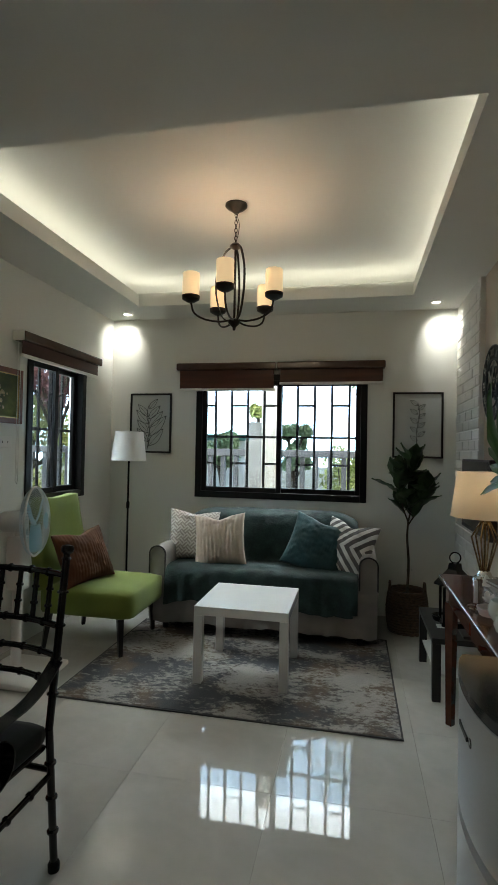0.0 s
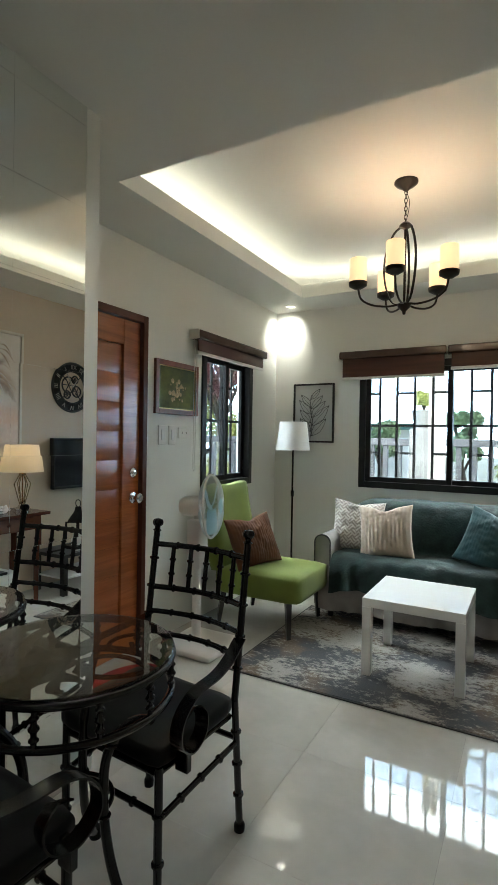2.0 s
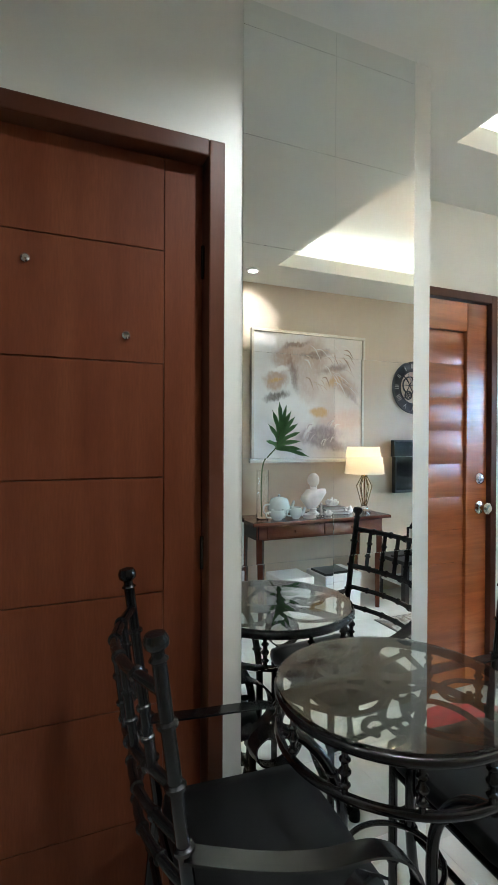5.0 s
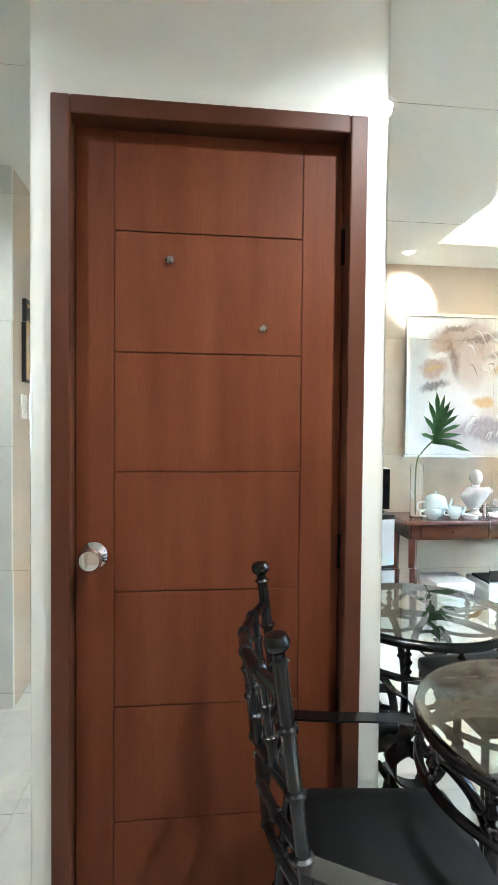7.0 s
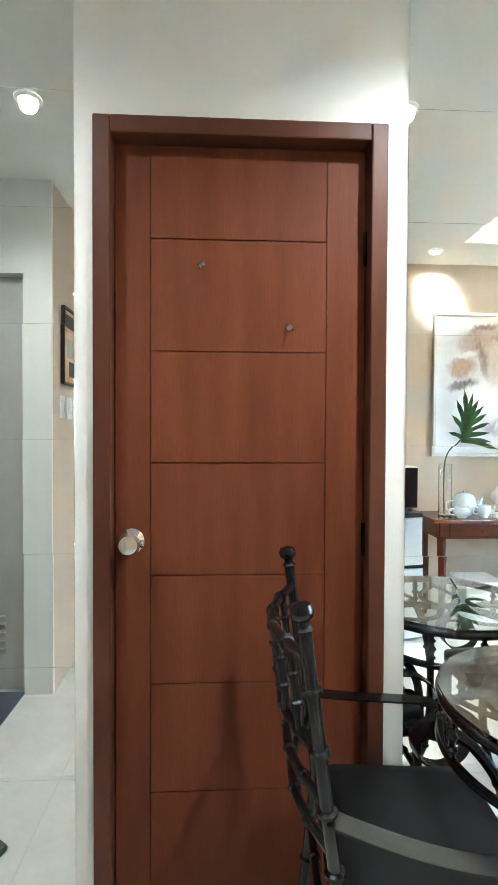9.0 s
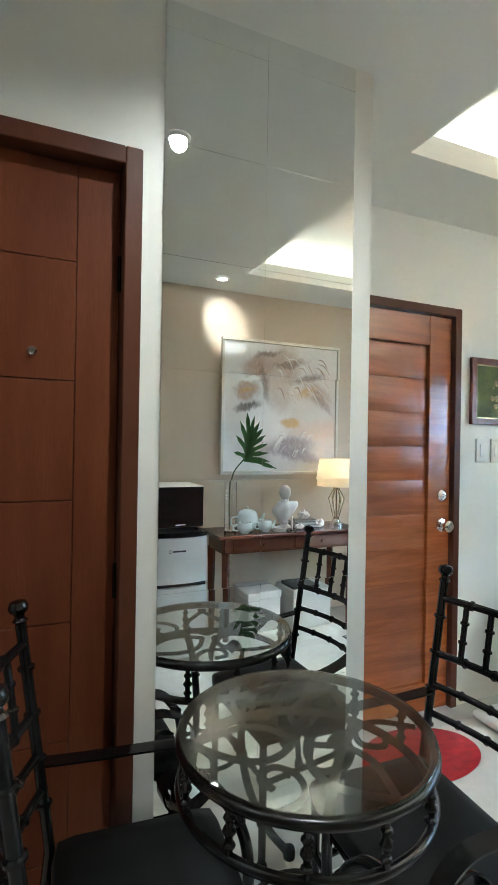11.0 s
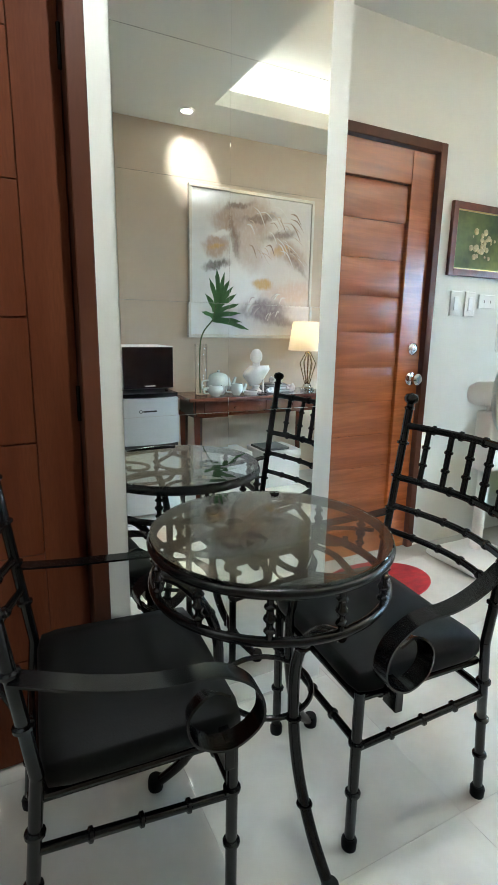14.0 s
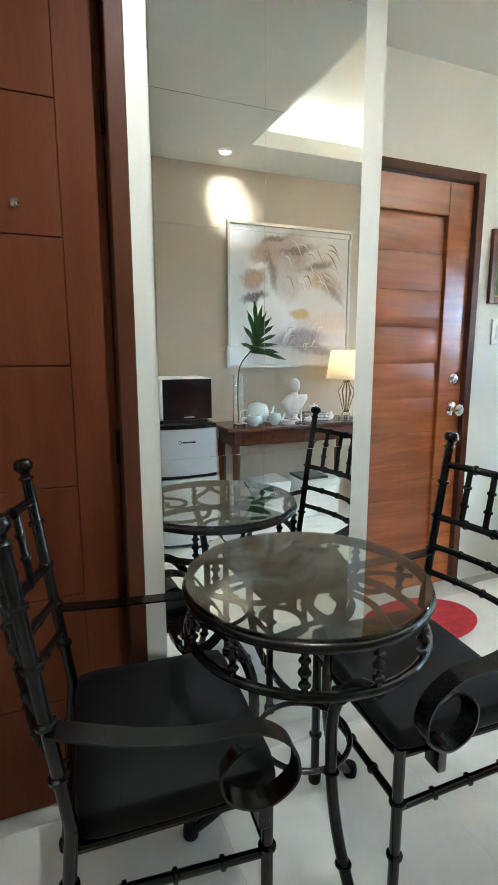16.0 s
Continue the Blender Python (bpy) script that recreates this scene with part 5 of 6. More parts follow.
# stack of books with small ornaments
for k, (w, d, h, col, tn) in enumerate(((0.15, 0.20, 0.022, (0.10, 0.09, 0.09), 8), (0.14, 0.19, 0.02, (0.30, 0.29, 0.28), -4), (0.12, 0.17, 0.018, (0.16, 0.13, 0.12), 12))):
    bk_ = thing("book", Matrix.Translation((0.67, 2.42, TOP + (0.0, 0.022, 0.042)[k])) @ pose(0, 0, 0, 0, 0, tn), "closed hardback book lying in a small stack", "book", "stacked books")
    cm = material("book_cover_%s" % "abc"[k], col, 0.5, vary=0.1)
    part("cover", box(-w / 2, w / 2, -d / 2, d / 2, 0, 0.003), cm, bk_)
    part("cover", box(-w / 2, w / 2, -d / 2, d / 2, h - 0.003, h), cm, bk_)
    part("pages", box(-w / 2 + 0.006, w / 2 - 0.006, -d / 2 + 0.002, d / 2 - 0.006, 0.003, h - 0.003), PAPER, bk_)


def ornament(x, y, z, s, label, seed):
    bb = bmesh.new()
    bmesh.ops.create_icosphere(bb, subdivisions=3, radius=1)
    for v in bb.verts:
        n = noise.noise(v.co * 1.8 + Vector((seed, 0, 0)))
        v.co = Vector((v.co.x * s * (0.9 + 0.5 * n), v.co.y * s * (1.3 + 0.5 * n), max(0, (v.co.z + 0.75) * s * (0.8 + 0.7 * n))))
    o = tagged(part("shell_ornament", bb, PLASTER, None, "", True, 80), label, "ornament", "white ornaments on the console")
    o.location = (x, y, z)


ornament(0.67, 2.42, TOP + 0.06, 0.035, "small lumpy white figurine on the books", 1.0)
ornament(0.62, 2.53, TOP, 0.035, "small rough white shell ornament", 5.0)
ornament(0.57, 2.33, TOP, 0.026, "small rough white shell ornament", 9.0)
ornament(0.68, 2.57, TOP, 0.024, "small rough white shell ornament", 13.0)
cs = thing("candle_stand", Matrix.Translation((0.49, 2.22, TOP)), "small clear glass stand holding a white taper", "candle holder")
part("dish", lathe([(0, 0), (0.03, 0), (0.034, 0.008), (0.012, 0.012), (0.01, 0.022), (0, 0.022)], 20), glass("clear_glass"), cs, "", True)
part("candle", lathe([(0.009, 0.022), (0.007, 0.11), (0, 0.115)], 12), PLASTER, cs, "", True)

# tall vase with one cut leaf
LEAF = material("dark_green_leaf", (0.035, 0.085, 0.022), 0.35, vary=0.25, scale=9, fine=50, bump=0.1, coat=0.15)
CUTLEAF = material("fresh_green_leaf", (0.07, 0.2, 0.05), 0.4, vary=0.2, scale=9, fine=50, bump=0.1)
STEM = material("green_stem", (0.09, 0.14, 0.04), 0.5, vary=0.2)
vs_ = thing("glass_vase", Matrix.Translation((0.66, 1.81, TOP)), "tall clear glass cylinder vase on the console", "vase")
part("glass_wall", lathe([(0, 0), (0.042, 0), (0.045, 0.004), (0.045, 0.36), (0.042, 0.36), (0.042, 0.012), (0, 0.012)], 32), glass("clear_glass"), vs_, "", True).visible_shadow = False
lf = thing("cut_leaf", Matrix.Translation((0.66, 1.81, TOP)), "single split green leaf on a long stem in the vase", "leaf")
stp = spline([(-0.01, -0.01, 0.014), (0.012, -0.005, 0.25), (-0.02, 0.0, 0.42), (-0.13, 0.04, 0.535)], 8)
part("stem", tube(stp, 0.005, 8), STEM, lf, "", True)
RIB0, RIB1 = Vector((-0.13, 0.04, 0.535)), Vector((-0.18, 0.045, 0.66))
part("midrib", tube([RIB0, RIB1], [0.004, 0.002], 6), STEM, lf, "", True)
# lobes: place along the rib, direction in the yz plane, length
for q0, deg, ln in ((0.0, -13, 0.25), (0.0, 0, 0.19), (0.15, 14, 0.18), (0.3, 30, 0.18), (0.5, 44, 0.18), (0.65, 57, 0.18), (0.8, 70, 0.18), (1.0, 84, 0.18), (1.0, 100, 0.20), (0.75, 113, 0.18), (0.45, 126, 0.13), (0.1, 150, 0.08)):
    bb = bmesh.new()
    n = 9
    rows = []
    for i in range(n + 1):
        q = i / n
        wd = 0.025 * (1 - 0.55 * q) * (1 if q < 0.8 else max(0.12, (1 - q) / 0.2)) * (0.85 + 0.15 * math.cos(q * 9 + deg))
        rows.append([bb.verts.new((s_ * wd, 0.05 * q * q - abs(s_) * 0.005, ln * q)) for s_ in (-1, 0, 1)])
    for i in range(n):
        for j in range(2):
            bb.faces.new((rows[i][j], rows[i + 1][j], rows[i + 1][j + 1], rows[i][j + 1]))
    bmesh.ops.solidify(bb, geom=bb.faces[:], thickness=0.0012)
    o = part("leaf_lobe", bb, CUTLEAF, lf, "", True)
    dz = Vector((-0.42, math.cos(radians(deg)), math.sin(radians(deg)))).normalized()
    dx = dz.cross(Vector((-0.9, -0.2, 0.35))).normalized()
    dy = dz.cross(dx)
    rot = Matrix((dx, dy, dz)).transposed().to_4x4()
    o.matrix_basis = Matrix.Translation(RIB0.lerp(RIB1, q0)) @ rot

# small fridge and microwave
GLOSSB = material("glossy_black_plastic", (0.01, 0.01, 0.011), 0.12, vary=0.1, bump=0, roughvary=0.03)
FRIDGE = material("silver_grey_enamel", (0.50, 0.52, 0.53), 0.28, metal=0.2, vary=0.03, bump=0.02)


def bowed(x1, y1, z0, z1, bow, n=14):
    """A slab from x = 0 to x1 and y = 0 to y1 whose face towards -x bulges in plan."""
    bb = bmesh.new()
    cols = []
    for i in range(n + 1):
        y = y1 * i / n
        x = -bow * (1 - (2 * i / n - 1) ** 2) ** 0.8 if 0 < i < n else 0.0
        cols.append([bb.verts.new(p) for p in ((x, y, z0), (x, y, z1), (x1, y, z1), (x1, y, z0))])
    for a, b_ in zip(cols, cols[1:]):
        for k in range(4):
            bb.faces.new((a[k], a[(k + 1) % 4], b_[(k + 1) % 4], b_[k]))
    bb.faces.new(cols[0])
    bb.faces.new(cols[-1][::-1])
    return bb


fg = thing("mini_fridge", Matrix.Translation((0.30, 1.12, 0)), "two-door silver grey mini fridge with a black top", "fridge")
part("cabinet", box(0.05, 0.50, 0, 0.385, 0.02, 0.78, 0.006), FRIDGE, fg)
part("top_cover", bowed(0.505, 0.385, 0.78, 0.805, 0.036), GLOSSB, fg, "glossy black plastic top", True, 30)
for z0, z1, nm in ((0.49, 0.775, "freezer_door"), (0.03, 0.462, "fridge_door")):
    d = part(nm, bowed(0.046, 0.385, z0, z1, 0.034), FRIDGE, fg, "", True, 30)
    if nm == "freezer_door":
        part("badge", box(-0.037, -0.030, 0.15, 0.235, 0.69, 0.70), BLACKFRAME, d)
        part("badge", lathe([(0.008, 0), (0.011, 0), (0.011, 0.002), (0.008, 0.002), (0.008, 0)], 16), BLACKFRAME, d).matrix_basis = pose(-0.031, 0.135, 0.695, 0, -90, 0)
part("door_trim", box(0.008, 0.05, 0.004, 0.381, 0.462, 0.49), BLACKFRAME, fg, "black recessed grip between the doors")
for x in (0.06, 0.46):
    for y in (0.04, 0.345):
        part("foot", lathe([(0, 0), (0.018, 0), (0.016, 0.022), (0, 0.022)], 12, at=(x, y, 0)), BLACKFRAME, fg)
mw = thing("microwave_oven", Matrix.Translation((0.40, 1.14, 0.805)), "small white microwave with a black glass door", "microwave")
part("body", box(0.02, 0.36, 0, 0.38, 0.012, 0.285, 0.006), WHITEP, mw)
part("door", box(0.0, 0.02, 0.045, 0.372, 0.018, 0.28, 0.004), SCREEN, mw, "black glossy glass door")
part("handle", box(-0.025, 0.02, 0.0, 0.035, 0.02, 0.278, 0.01, 3), WHITEP, mw, "white vertical handle")
part("badge", box(-0.001, 0.0, 0.18, 0.25, 0.03, 0.036), WHITEP, mw)
for x in (0.05, 0.33):
    for y in (0.04, 0.34):
        part("foot", lathe([(0, 0), (0.012, 0), (0.012, 0.013), (0, 0.013)], 10, at=(x, y, 0)), BLACKFRAME, mw)

# storage boxes under the console
BOXW = material("white_box", (0.62, 0.61, 0.58), 0.6, vary=0.05, scale=5, bump=0.1)
for (x, y, w, d, h, lab) in ((0.50, 2.26, 0.30, 0.34, 0.29, "white lidded storage box under the console"), (0.53, 1.90, 0.28, 0.28, 0.30, "cream lidded storage box under the console")):
    s = thing("storage_box", Matrix.Translation((x, y, 0)), lab, "storage box", "boxes under the console")
    part("body", box(0.006, w - 0.006, 0.006, d - 0.006, 0, h - 0.05, 0.006), BOXW, s)
    part("lid", box(0, w, 0, d, h - 0.06, h, 0.01, 3), BOXW, s)
tagged(part("black_tray", box(0.52, 0.74, 2.27, 2.50, 0.291, 0.31, 0.004), BLACKFRAME), "flat black tablet case on the storage box", "tray")

# low black bench with lantern
bench = thing("low_shelf_table", Matrix.Translation((0.435, 2.97, 0)), "low black side table with a lower shelf", "side table")
part("tabletop", box(0, 0.38, 0, 0.60, 0.315, 0.345, 0.003), BLACKFRAME, bench)
part("shelf", box(0.02, 0.36, 0.03, 0.57, 0.13, 0.145, 0.002), WHITELAC, bench, "pale lower shelf")
for x in (0.0, 0.33):
    for y in (0.0, 0.55):
        part("leg", box(x + 0.002, x + 0.048, y + 0.002, y + 0.048, 0, 0.315, 0.002), BLACKFRAME, bench)
ln = thing("candle_lantern", Matrix.Translation((0.60, 3.25, 0.345)) @ Matrix.Diagonal((1.4, 1.4, 1.45, 1)), "black metal candle lantern with glass sides", "lantern")
part("base", box(-0.06, 0.06, -0.06, 0.06, 0, 0.02, 0.004), BLACKMET, ln)
for sx in (-1, 1):
    for sy in (-1, 1):
        part("post", box(sx * 0.05 - 0.005, sx * 0.05 + 0.005, sy * 0.05 - 0.005, sy * 0.05 + 0.005, 0.02, 0.16), BLACKMET, ln)
part("roof", lathe([(0.085, 0.16), (0.085, 0.168), (0.03, 0.225), (0.025, 0.25), (0, 0.252)], 4), BLACKMET, ln)
part("ring", tube(arc((0, 0, 0.272), 0.022, 0, 345, 23, "y"), 0.003, 6, closed=True), BLACKMET, ln)
part("candle", lathe([(0, 0.02), (0.03, 0.02), (0.03, 0.09), (0, 0.092)], 16), PLASTER, ln)
tagged(part("ash_bowl", lathe([(0, 0), (0.05, 0), (0.06, 0.03), (0.055, 0.03), (0.045, 0.008), (0, 0.008)], 20, at=(0.54, 3.32, 0.345)), BLACKMET, None, "", True), "small dark bowl on the side table", "bowl")
tagged(part("card", box(0.49, 0.53, 3.16, 3.22, 0.3455, 0.349), WHITELAC), "small white card on the side table", "card")
tagged(part("remote_control", box(0.60, 0.64, 2.99, 3.13, 0.3455, 0.362, 0.006), BLACKFRAME), "black remote control on the side table", "remote control")

# plant in a basket
BASKET = material("woven_basket", (0.14, 0.085, 0.05), 0.8, vary=0.3, scale=40, fine=120, bump=0.9, stretch=(1, 1, 3), distance=0.006)
BARK = material("plant_bark", (0.10, 0.075, 0.05), 0.8, vary=0.3, scale=20, bump=0.4)
SOIL = material("soil", (0.03, 0.022, 0.016), 0.95, vary=0.3, scale=30, bump=0.6)
pb = thing("plant_basket", Matrix.Translation((0.415, 4.12, 0)), "brown woven basket with handles holding a plant", "basket")
b = bmesh.new()
for k in range(15):
    z = 0.012 + k * 0.021
    r = 0.118 + 0.03 * math.sin(math.pi * (k + 3) / 20)
    tube([(p.x, p.y, z + 0.002 * math.sin(i * 3.1 + k * math.pi)) for i, p in enumerate(arc((0, 0, 0), r, 0, 350, 35))], 0.0125, 6, b, closed=True)
part("weave", b, BASKET, pb, "", True)
part("soil", lathe([(0, 0.27), (0.12, 0.262)], 24), SOIL, pb)
for sx in (-1, 1):
    part("handle", tube([(sx * 0.128, 0.05 * math.cos(t), 0.31 + 0.06 * math.sin(t)) for t in [math.pi * i / 12 for i in range(13)]], 0.009, 6), BASKET, pb, "", True)
fig = thing("fig_tree", Matrix.Translation((0.415, 4.12, 0.262)), "potted fiddle-leaf fig with large dark leaves", "plant")
part("trunk", tube(spline([(0, 0, 0), (0.008, 0, 0.25), (-0.004, 0.004, 0.45), (0.004, 0, 0.60)], 6), [0.011 - 0.004 * i / 18 for i in range(19)], 8), BARK, fig, "", True)
BR = [((0.004, 0, 0.56), (-0.045, -0.01, 0.70), (-0.07, -0.02, 0.86)), ((0.004, 0, 0.58), (0.03, -0.02, 0.74), (0.03, -0.02, 0.95)), ((0.004, 0, 0.55), (0.07, -0.01, 0.66), (0.12, -0.03, 0.76))]
for q in BR:
    part("branch", tube(spline(q, 6), 0.006, 7), BARK, fig, "", True)
rl = random.Random(21)


def big_leaf(ln_, wd):
    bb = bmesh.new()
    n, m = 8, 4
    rows = []
    for i in range(n + 1):
        q = i / n
        w = wd * (math.sin(math.pi * min(1, q ** 0.75)) * (0.62 + 0.55 * q)) * (1 if 0 < i < n else 0.06)
        rows.append([bb.verts.new((w * (j / m), 0.28 * w * (j / m) ** 2 - 0.10 * ln_ * q * q + 0.006 * math.sin(q * 15 + j), ln_ * q)) for j in range(-m, m + 1)])
    for i in range(n):
        for j in range(2 * m):
            bb.faces.new((rows[i][j], rows[i + 1][j], rows[i + 1][j + 1], rows[i][j + 1]))
    return bb


leaf_one = part("leaf", big_leaf(0.215, 0.078), LEAF, fig, "", True)
lm = leaf_one.data
first = True
for bi, q in enumerate(BR):
    pts = spline(q, 6)
    for k in range(22 if bi < 2 else 15):
        p = pts[min(len(pts) - 1, 3 + k)] if k < 11 else pts[-1]
        o = leaf_one if first else new("leaf", lm)
        first = False
        o.parent = fig
        sc = rl.uniform(0.75, 1.15)
        o.matrix_basis = Matrix.Translation(p) @ pose(0, 0, 0, 0, 0, rl.uniform(0, 360)) @ pose(0, 0, 0, rl.uniform(14, 62) if k < 11 else rl.uniform(0, 34), 0, 0) @ Matrix.Diagonal((sc, sc, sc, 1))

# wall sockets near the basket
s = thing("wall_socket", Matrix.Translation((0.40, YB, 0.36)), "white wall socket plate low on the wall", "socket")
part("plate", box(0, 0.12, -0.009, 0, 0, 0.075, 0.003), WHITEP, s)
for kx in (0.04, 0.08):
    part("socket_slot", box(kx, kx + 0.004, -0.0105, -0.009, 0.03, 0.045), BLACKFRAME, s)

# recessed lamps
LENS = glow("downlight_lens", (1.0, 0.95, 0.85), 14)
for k, (sx, sy) in enumerate(DOWN):
    dl = thing("ceiling_downlight", Matrix.Translation((sx, sy, ZC)), "small round lit recessed ceiling lamp with white trim", "ceiling lamp", "recessed ceiling lamps")
    part("trim_ring", lathe([(0.034, -0.002), (0.05, -0.001), (0.05, -0.006), (0.036, -0.012), (0.034, -0.002)], 28), WHITEP, dl, "", True)
    part("lens", lathe([(0, -0.003), (0.034, -0.003)], 28), LENS, dl)

# ---- passage behind: beige wall with poster, white wall with a plain door ----
YP, XP = -0.61, -0.26
structure("wall_passage", box(XP + 0.001, XR + 0.15, YP - 0.12, YP, 0, ZC), BEIGE, "beige wall behind with a coffee poster", "wall")
bm = bmesh.new()
box(XP - 0.02, XP, YP - 0.14, YP + 0.001, 0, ZC, bm=bm)
box(XP - 0.02, XP, YN, -1.46, 0, ZC, bm=bm)
box(XP - 0.02, XP, -1.46, YP - 0.14, 2.09, ZC, bm=bm)
box(XP, XP + 0.1, YN, -1.46, 0, ZC, bm=bm)
box(XP, XP + 0.1, -1.46, YP - 0.14, 2.09, ZC, bm=bm)
structure("wall_side", bm, WALL, "white painted wall with a plain pale door", "wall")
GREYDOOR = material("pale_grey_door", (0.50, 0.49, 0.45), 0.45, vary=0.03, bump=0.03)
pd = thing("bathroom_door", Matrix.Translation((XP + 0.03, -1.46, 0)), "closed plain pale grey door with a louvred vent", "door")
part("leaf", box(0, 0.04, 0.004, 0.706, 0.006, 2.085, 0.003), GREYDOOR, pd)
for k in range(5):
    o = part("louvre_slat", box(-0.006, 0.004, 0.15, 0.60, -0.016, 0.016, 0.002), GREYDOOR, pd)
    o.matrix_basis = pose(0, 0, 0.20 + k * 0.042, 0, -24, 0)
MATB = material("slate_blue_mat", (0.075, 0.085, 0.11), 0.95, vary=0.15, fine=240, bump=0.6)
tagged(part("bath_mat", box(-0.66, -0.27, -1.35, -0.75, 0.001, 0.013, 0.004), MATB), "dark slate blue mat before the pale door", "mat")
POSTP = material("poster_orange", (0.55, 0.27, 0.10), 0.5, vary=0.2, scale=8, color2=(0.62, 0.48, 0.30))
po = framed("poster", 0.32, 0.405, 0.014, BLACKFRAME, "orange and cream coffee poster in a black frame", pose(0.18, YP, 1.568, 0, 0, 180), POSTP)
for x0, x1, z0, z1, mt in ((0.05, 0.27, 0.31, 0.37, INK), (0.09, 0.2, 0.05, 0.13, INK), (0.13, 0.24, 0.15, 0.25, PAPER), (0.06, 0.12, 0.16, 0.2, CLOCKN)):
    part("poster_shape", box(x0, x1, -0.012, -0.0102, z0, z1), mt, po)
for x0 in (-0.155, -0.045):
    s = thing("light_switch", pose(x0 + 0.075, YP, 1.385, 0, 0, 180), "white single light switch plate on the wall", "switch")
    part("plate", box(0, 0.075, -0.009, 0.0, 0, 0.12, 0.003), WHITEP, s)
    part("rocker", box(0.024, 0.05, -0.013, -0.009, 0.03, 0.09, 0.002), WHITELAC, s)
SLIP = material("grey_slipper", (0.10, 0.10, 0.10), 0.8, vary=0.15)
for k, x in enumerate((-1.37, -1.26)):
    sl = thing("slipper", Matrix.Translation((x, -0.56, 0)), "dark grey house slipper on the floor", "slipper", "pair of slippers")
    part("sole", lathe([(0, 0), (0.046, 0), (0.05, 0.012), (0.046, 0.022), (0, 0.024)], 24), SLIP, sl, "", True).matrix_basis = Matrix.Diagonal((1, 2.6, 1, 1))
    part("strap", tube([(0.047 * math.cos(t), 0.05, 0.014 + 0.045 * math.sin(t)) for t in [math.pi * i / 10 for i in range(11)]], 0.01, flat=(0.06, 0.006)), SLIP, sl, "", True)

# ---- outside ----
GRASS = material("dry_ground", (0.16, 0.15, 0.09), 0.95, vary=0.3, scale=0.6, fine=12, bump=0.3)
CONC = material("terrace_concrete", (0.36, 0.35, 0.32), 0.85, vary=0.15, scale=2, fine=40)
RAILG = material("grey_rail_paint", (0.11, 0.11, 0.115), 0.6, vary=0.1)
WHITEO = material("white_render", (0.70, 0.69, 0.66), 0.8, vary=0.06, scale=2)
bm = bmesh.new()
n = 2500.0
v = [bm.verts.new(p) for p in ((-n, -n, -0.3), (n, -n, -0.3), (n, n, -0.3), (-n, n, -0.3))]
bm.faces.new(v)
structure("ground", bm, GRASS, "dry garden ground running to the horizon", "ground")
bm = bmesh.new()
box(-4.4, 4.0, YB + 0.16, 6.6, -0.29, -0.05, bm=bm)
box(-4.4, XL - 0.16, -2, YB + 0.16, -0.29, -0.05, bm=bm)
structure("terrace", bm, CONC, "bare concrete terrace outside the windows", "terrace")


def balustrade(p0, p1, label):
    p0, p1 = Vector(p0), Vector(p1)
    r = thing("balustrade", None, label, "railing")
    d = p1 - p0
    L = d.length
    r.matrix_world = Matrix.Translation(p0) @ pose(0, 0, 0, 0, 0, math.degrees(math.atan2(d.y, d.x)))
    part("top_rail", box(0, L, -0.06, 0.06, 1.34, 1.43, 0.01), RAILG, r)
    part("bottom_rail", box(0, L, -0.05, 0.05, 0.35, 0.42, 0.01), RAILG, r)
    for q in (0.04, L / 2, L - 0.04):
        part("post", box(q - 0.05, q + 0.05, -0.05, 0.05, -0.01, 0.35), RAILG, r)
    k = int(L / 0.17)
    me = None
    for i in range(k):
        if me is None:
            o = part("baluster", box(-0.03, 0.03, -0.03, 0.03, 0.42, 1.34, 0.006), RAILG, r)
            me = o.data
        else:
            o = new("baluster", me)
            o.parent = r
        o.location = (0.1 + i * 0.17, 0, 0)
    return r


balustrade((-4.3, 6.4, -0.05), (3.9, 6.4, -0.05), "grey balustrade along the terrace behind the house")
balustrade((-4.2, 0.0, -0.05), (-4.2, 6.2, -0.05), "grey balustrade along the side of the terrace")
POSTC = material("cream_post_paint", (0.44, 0.41, 0.36), 0.8, vary=0.08, scale=2)
PILC = material("bare_cement_render", (0.27, 0.26, 0.245), 0.85, vary=0.12, scale=3)
tagged(part("terrace_post", box(-1.03, -0.87, 5.7, 5.86, -0.05, 3.2, 0.01), POSTC), "square cream terrace post beside the railing", "post")
pil = thing("planter_pillar", Matrix.Translation((-1.2, 6.4, 0)), "grey cement garden pillar carrying a potted shrub", "planter")
part("pillar", box(-0.14, 0.14, -0.14, 0.14, -0.05, 1.5, 0.01), PILC, pil)
part("pot", lathe([(0, 1.5), (0.1, 1.5), (0.15, 1.7), (0.16, 1.72), (0.13, 1.72), (0, 1.68)], 20), PILC, pil, "", True)


def leaf_mat(name, c):
    m = material(name, c, 0.6, vary=0.12, scale=3, fine=20, bump=0)
    return m


def foliage(name, count, rad, centers, leaf, mat, parent, seed):
    """A crown of many small leaves in uneven clumps."""
    r = np.random.RandomState(seed)
    vs, fs = [], []
    for i in range(count):
        c = Vector(centers[r.randint(len(centers))])
        d = Vector(r.normal(size=3)).normalized() * rad * (0.35 + 0.65 * r.rand()) * (0.7 + 0.3 * r.rand())
        p = c + d
        u = Vector(r.normal(size=3)).normalized()
        w = u.cross(Vector(r.normal(size=3))).normalized()
        s_ = leaf * (0.6 + 0.8 * r.rand())
        k = len(vs)
        vs += [p - u * s_, p + w * s_ * 0.45, p + u * s_, p - w * s_ * 0.45]
        fs.append((k, k + 1, k + 2, k + 3))
    me = bpy.data.meshes.new(name)
    me.from_pydata([tuple(q) for q in vs], [], fs)
    me.materials.append(mat)
    o = new(name, me)
    o.parent = parent
    return o


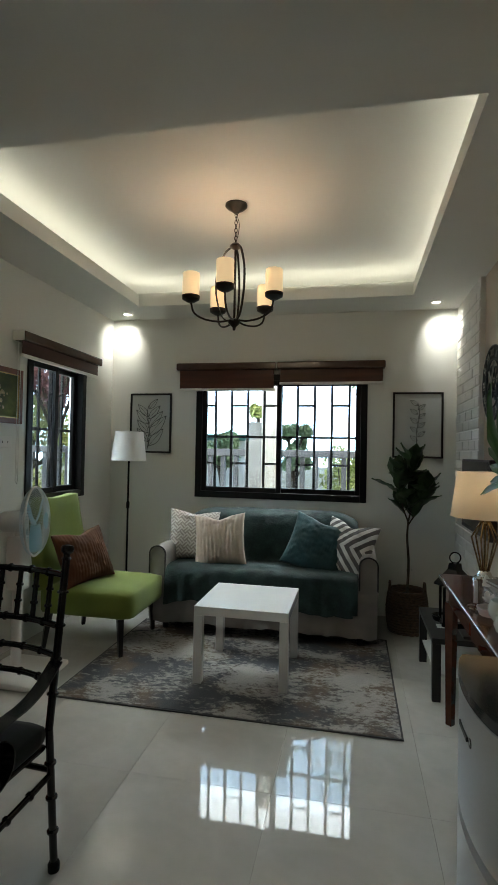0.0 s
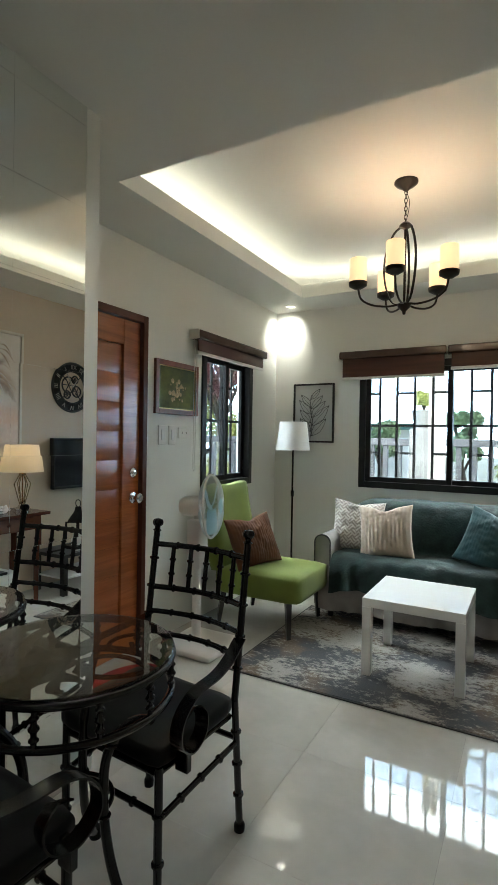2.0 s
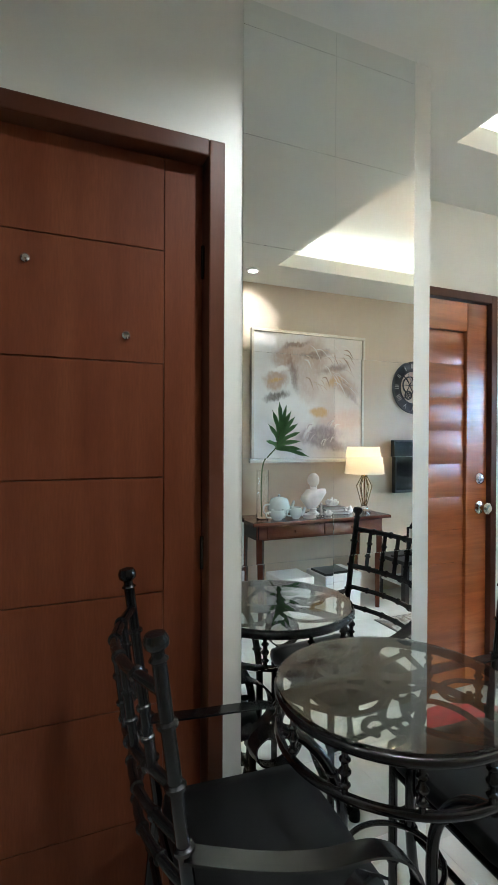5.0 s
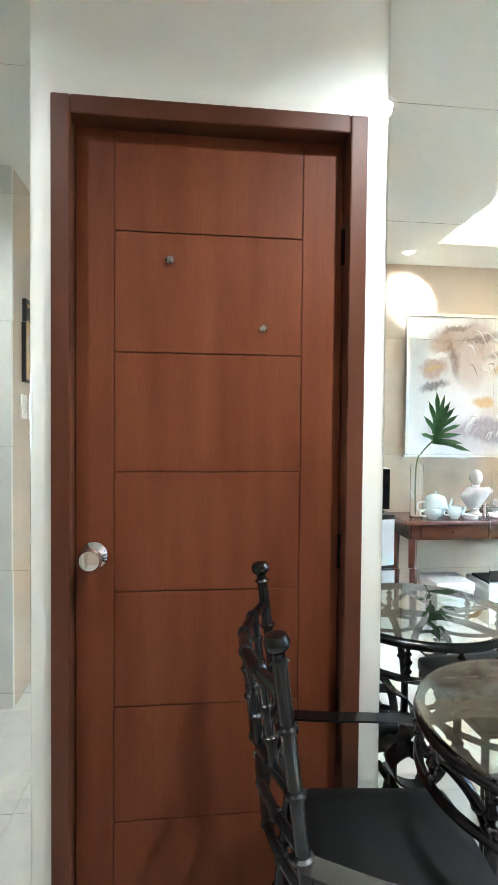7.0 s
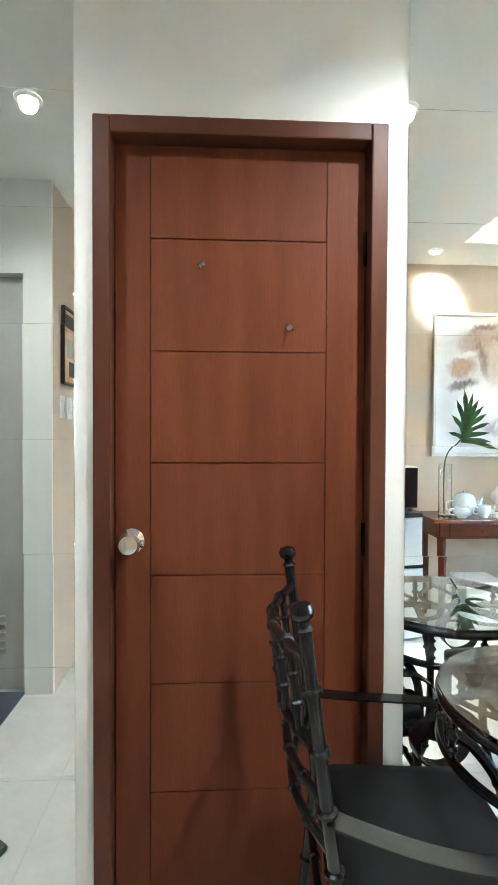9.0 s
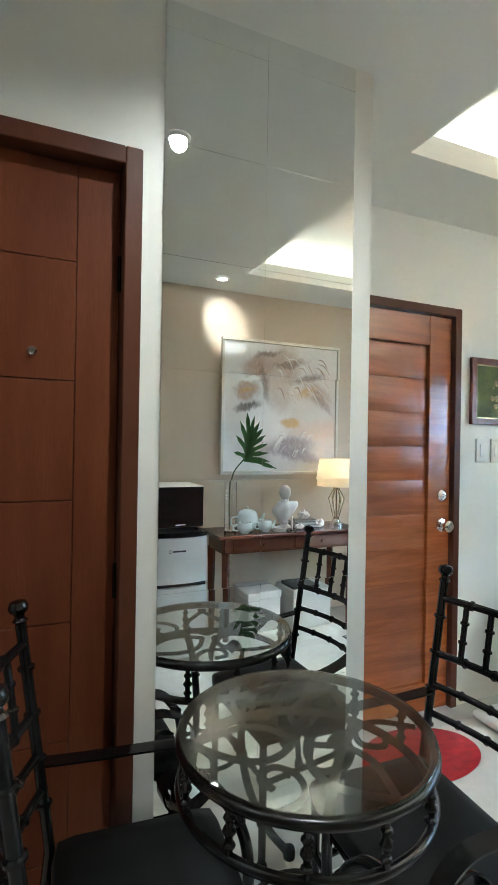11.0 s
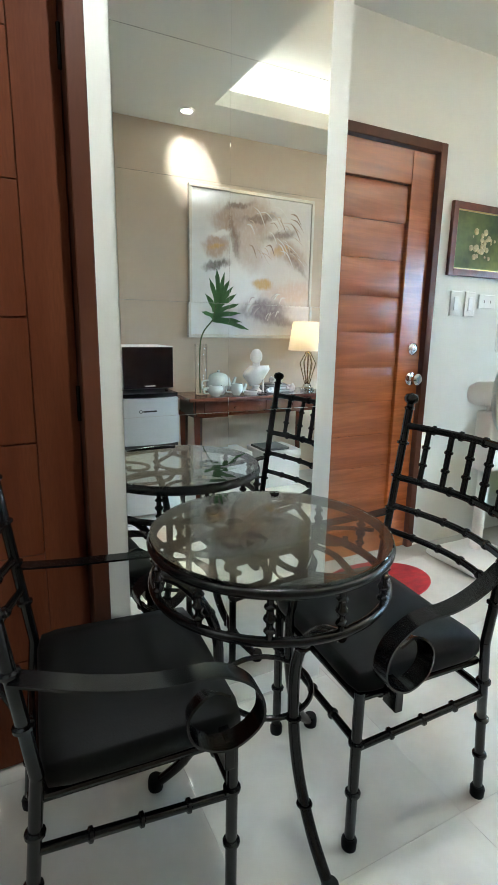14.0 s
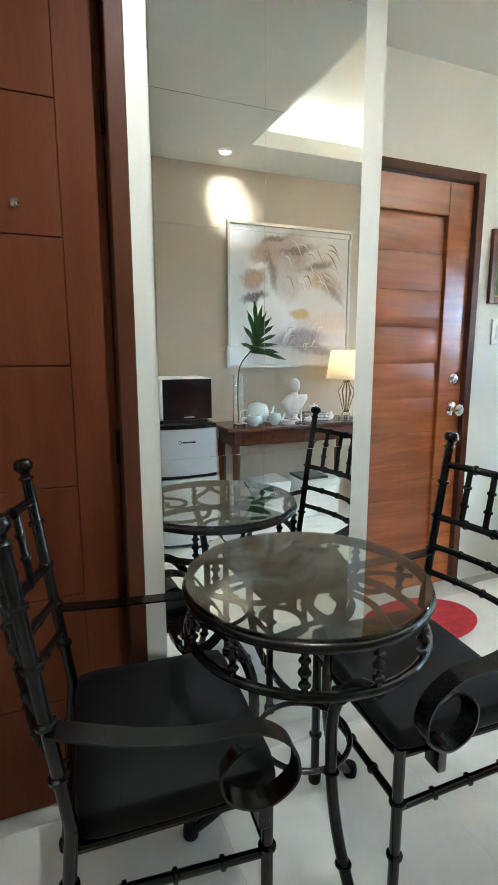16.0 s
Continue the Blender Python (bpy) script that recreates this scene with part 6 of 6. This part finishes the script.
def tree(x, y, h, crown_r, mat, label, seed, z0=-0.3):
    r = random.Random(seed)
    t = thing("tree", Matrix.Translation((x, y, z0)), label, "tree")
    part("trunk", tube(spline([(0, 0, 0), (0.05, 0.02, h * 0.3), (-0.03, 0.03, h * 0.55), (0.02, 0, h * 0.75)], 5), [0.10 * (1 - 0.6 * i / 15) for i in range(16)], 8), BARK, t, "", True)
    cs_ = []
    for k in range(7):
        a = 2 * math.pi * k / 7 + r.random()
        e = (crown_r * 0.75 * math.cos(a), crown_r * 0.75 * math.sin(a), h * r.uniform(0.62, 1.0))
        part("limb", tube(spline([(0, 0, h * r.uniform(0.4, 0.6)), (e[0] * 0.5, e[1] * 0.5, e[2] * 0.85), e], 4), 0.03, 6), BARK, t, "", True)
        cs_.append(e)
    cs_ += [(0, 0, h * 0.95), (0, 0, h * 0.75)]
    foliage("crown", 6000, crown_r * 0.55, cs_, 0.055, mat, t, seed)
    return t


GL1 = leaf_mat("tree_leaf_green", (0.30, 0.42, 0.24))
GL2 = leaf_mat("tree_leaf_light", (0.36, 0.40, 0.12))
GL3 = leaf_mat("tree_leaf_red", (0.26, 0.10, 0.11))
tree(-1.33, 11.5, 2.25, 0.34, GL1, "round green garden tree beyond the railing", 1)
tree(-3.4, 13.0, 2.0, 0.45, GL1, "leafy green garden tree beyond the railing", 2)
tree(-5.3, 8.3, 3.6, 0.8, GL3, "reddish leafed tree beside the terrace", 3)
tree(-6.6, 9.6, 2.6, 1.1, GL2, "light green tree beside the terrace", 4)
tree(1.9, 9.6, 5.4, 2.5, GL2, "tall sparse green tree overhanging the garden", 6)
tree(1.5, 16.0, 2.2, 1.2, GL1, "low green tree far across the garden", 5)


def shrub(x, y, r_, mat, label, seed, z0=-0.3, h=0.6):
    s = thing("shrub", Matrix.Translation((x, y, z0)), label, "shrub")
    for k in range(6):
        a = k * 1.05 + seed
        part("stem", tube([(0, 0, 0), (r_ * 0.4 * math.cos(a), r_ * 0.4 * math.sin(a), h)], 0.008, 5), BARK, s)
    cc = [(r_ * 0.5 * math.cos(a), r_ * 0.5 * math.sin(a), h * q) for a, q in ((0.3, 0.8), (1.6, 1.0), (2.9, 0.85), (4.1, 1.05), (5.2, 0.8))]
    foliage("leaves", 1500, r_ * 0.6, cc, 0.034, mat, s, seed)


shrub(-0.06, 7.0, 0.42, GL2, "light green flowering shrub behind the railing", 11, h=1.5)
shrub(-0.35, 7.2, 0.4, GL2, "light green garden shrub behind the railing", 12, h=0.9)
shrub(-1.45, 7.0, 0.4, GL2, "yellowish garden shrub behind the railing", 13, h=0.9)
shrub(-1.2, 6.4, 0.12, GL2, "small potted shrub on the garden pillar", 14, 1.68, 0.2)
shrub(-4.75, 7.2, 0.6, GL2, "light green shrub beside the terrace", 15, h=1.1)
shrub(-5.0, 8.6, 0.6, GL2, "yellow green shrub beside the terrace", 16, h=1.0)
hs = thing("garden_house", Matrix.Translation((-4.6, 16.5, -0.3)), "low pale house with a green roof across the garden", "house")
part("wall", box(-1.5, 1.2, 0, 3, 0, 2.0), WHITEO, hs)
part("roof", box(-1.8, 1.5, -0.3, 3.3, 2.0, 2.2), material("green_roof", (0.05, 0.16, 0.14), 0.6, vary=0.1), hs)
# added emissive slabs behind the garden: sky brightness put into a glowing surface
SKYG = glow("sky_backdrop_glow", (0.54, 0.76, 1.0), 8.5)
structure("backdrop", box(-90, 90, 60, 60.5, -2, 40), SKYG, "glowing pale blue panel standing in for the bright distant sky", "sky")
structure("backdrop", box(-60.5, -60, -60, 60, -2, 40), SKYG, "glowing pale blue panel standing in for the bright distant sky", "sky")

# ---- floor of polished tiles ----
floor = structure("floor", box(XL - 0.15, XR + 1.2, YN, YB + 0.15, -0.12, -0.004), GROUT, "polished cream floor tiles with a soft marble pattern", "floor")
TS = 0.6
tile_mesh = None
for i in range(-5, 4):
    for j in range(-6, 9):
        x0, y0 = i * TS + 0.3, j * TS + 0.225
        if x0 > XR + 1.1 or x0 + TS < XL or y0 > YB or y0 + TS < YN:
            continue
        if tile_mesh is None:
            b = box(0.0005, TS - 0.0005, 0.0005, TS - 0.0005, -0.01, 0.0)
            t0 = part("tile", b, TILE, floor)
            tile_mesh = t0.data
        else:
            t0 = new("tile", tile_mesh)
            t0.parent = floor
        t0.location = (x0, y0, 0)

# ---- bricks of the white cladding ----
rbk = random.Random(3)
BL, BH = 0.205, 0.073
brick_meshes = {}
row = 0
z = 0.004
while z + BH < ZC:
    y = 3.662 - (BL / 2 if row % 2 else 0)
    while y < YB - 0.004:
        y0, y1 = max(y, 3.662), min(y + BL - 0.005, YB - 0.002)
        if y1 - y0 > 0.03:
            key = round(y1 - y0, 3)
            if key not in brick_meshes:
                o = part("brick", box(0, 0.02, 0, key, 0, BH - 0.005, 0.006, 2), BRICKW, panel)
                brick_meshes[key] = o.data
            else:
                o = new("brick", brick_meshes[key])
                o.parent = panel
            o.matrix_basis = pose(0.8135 + rbk.uniform(-0.004, 0.002), y0, z, rbk.uniform(-0.6, 0.6), 0, rbk.uniform(-1.0, 1.0))
        y += BL
    z += BH
    row += 1
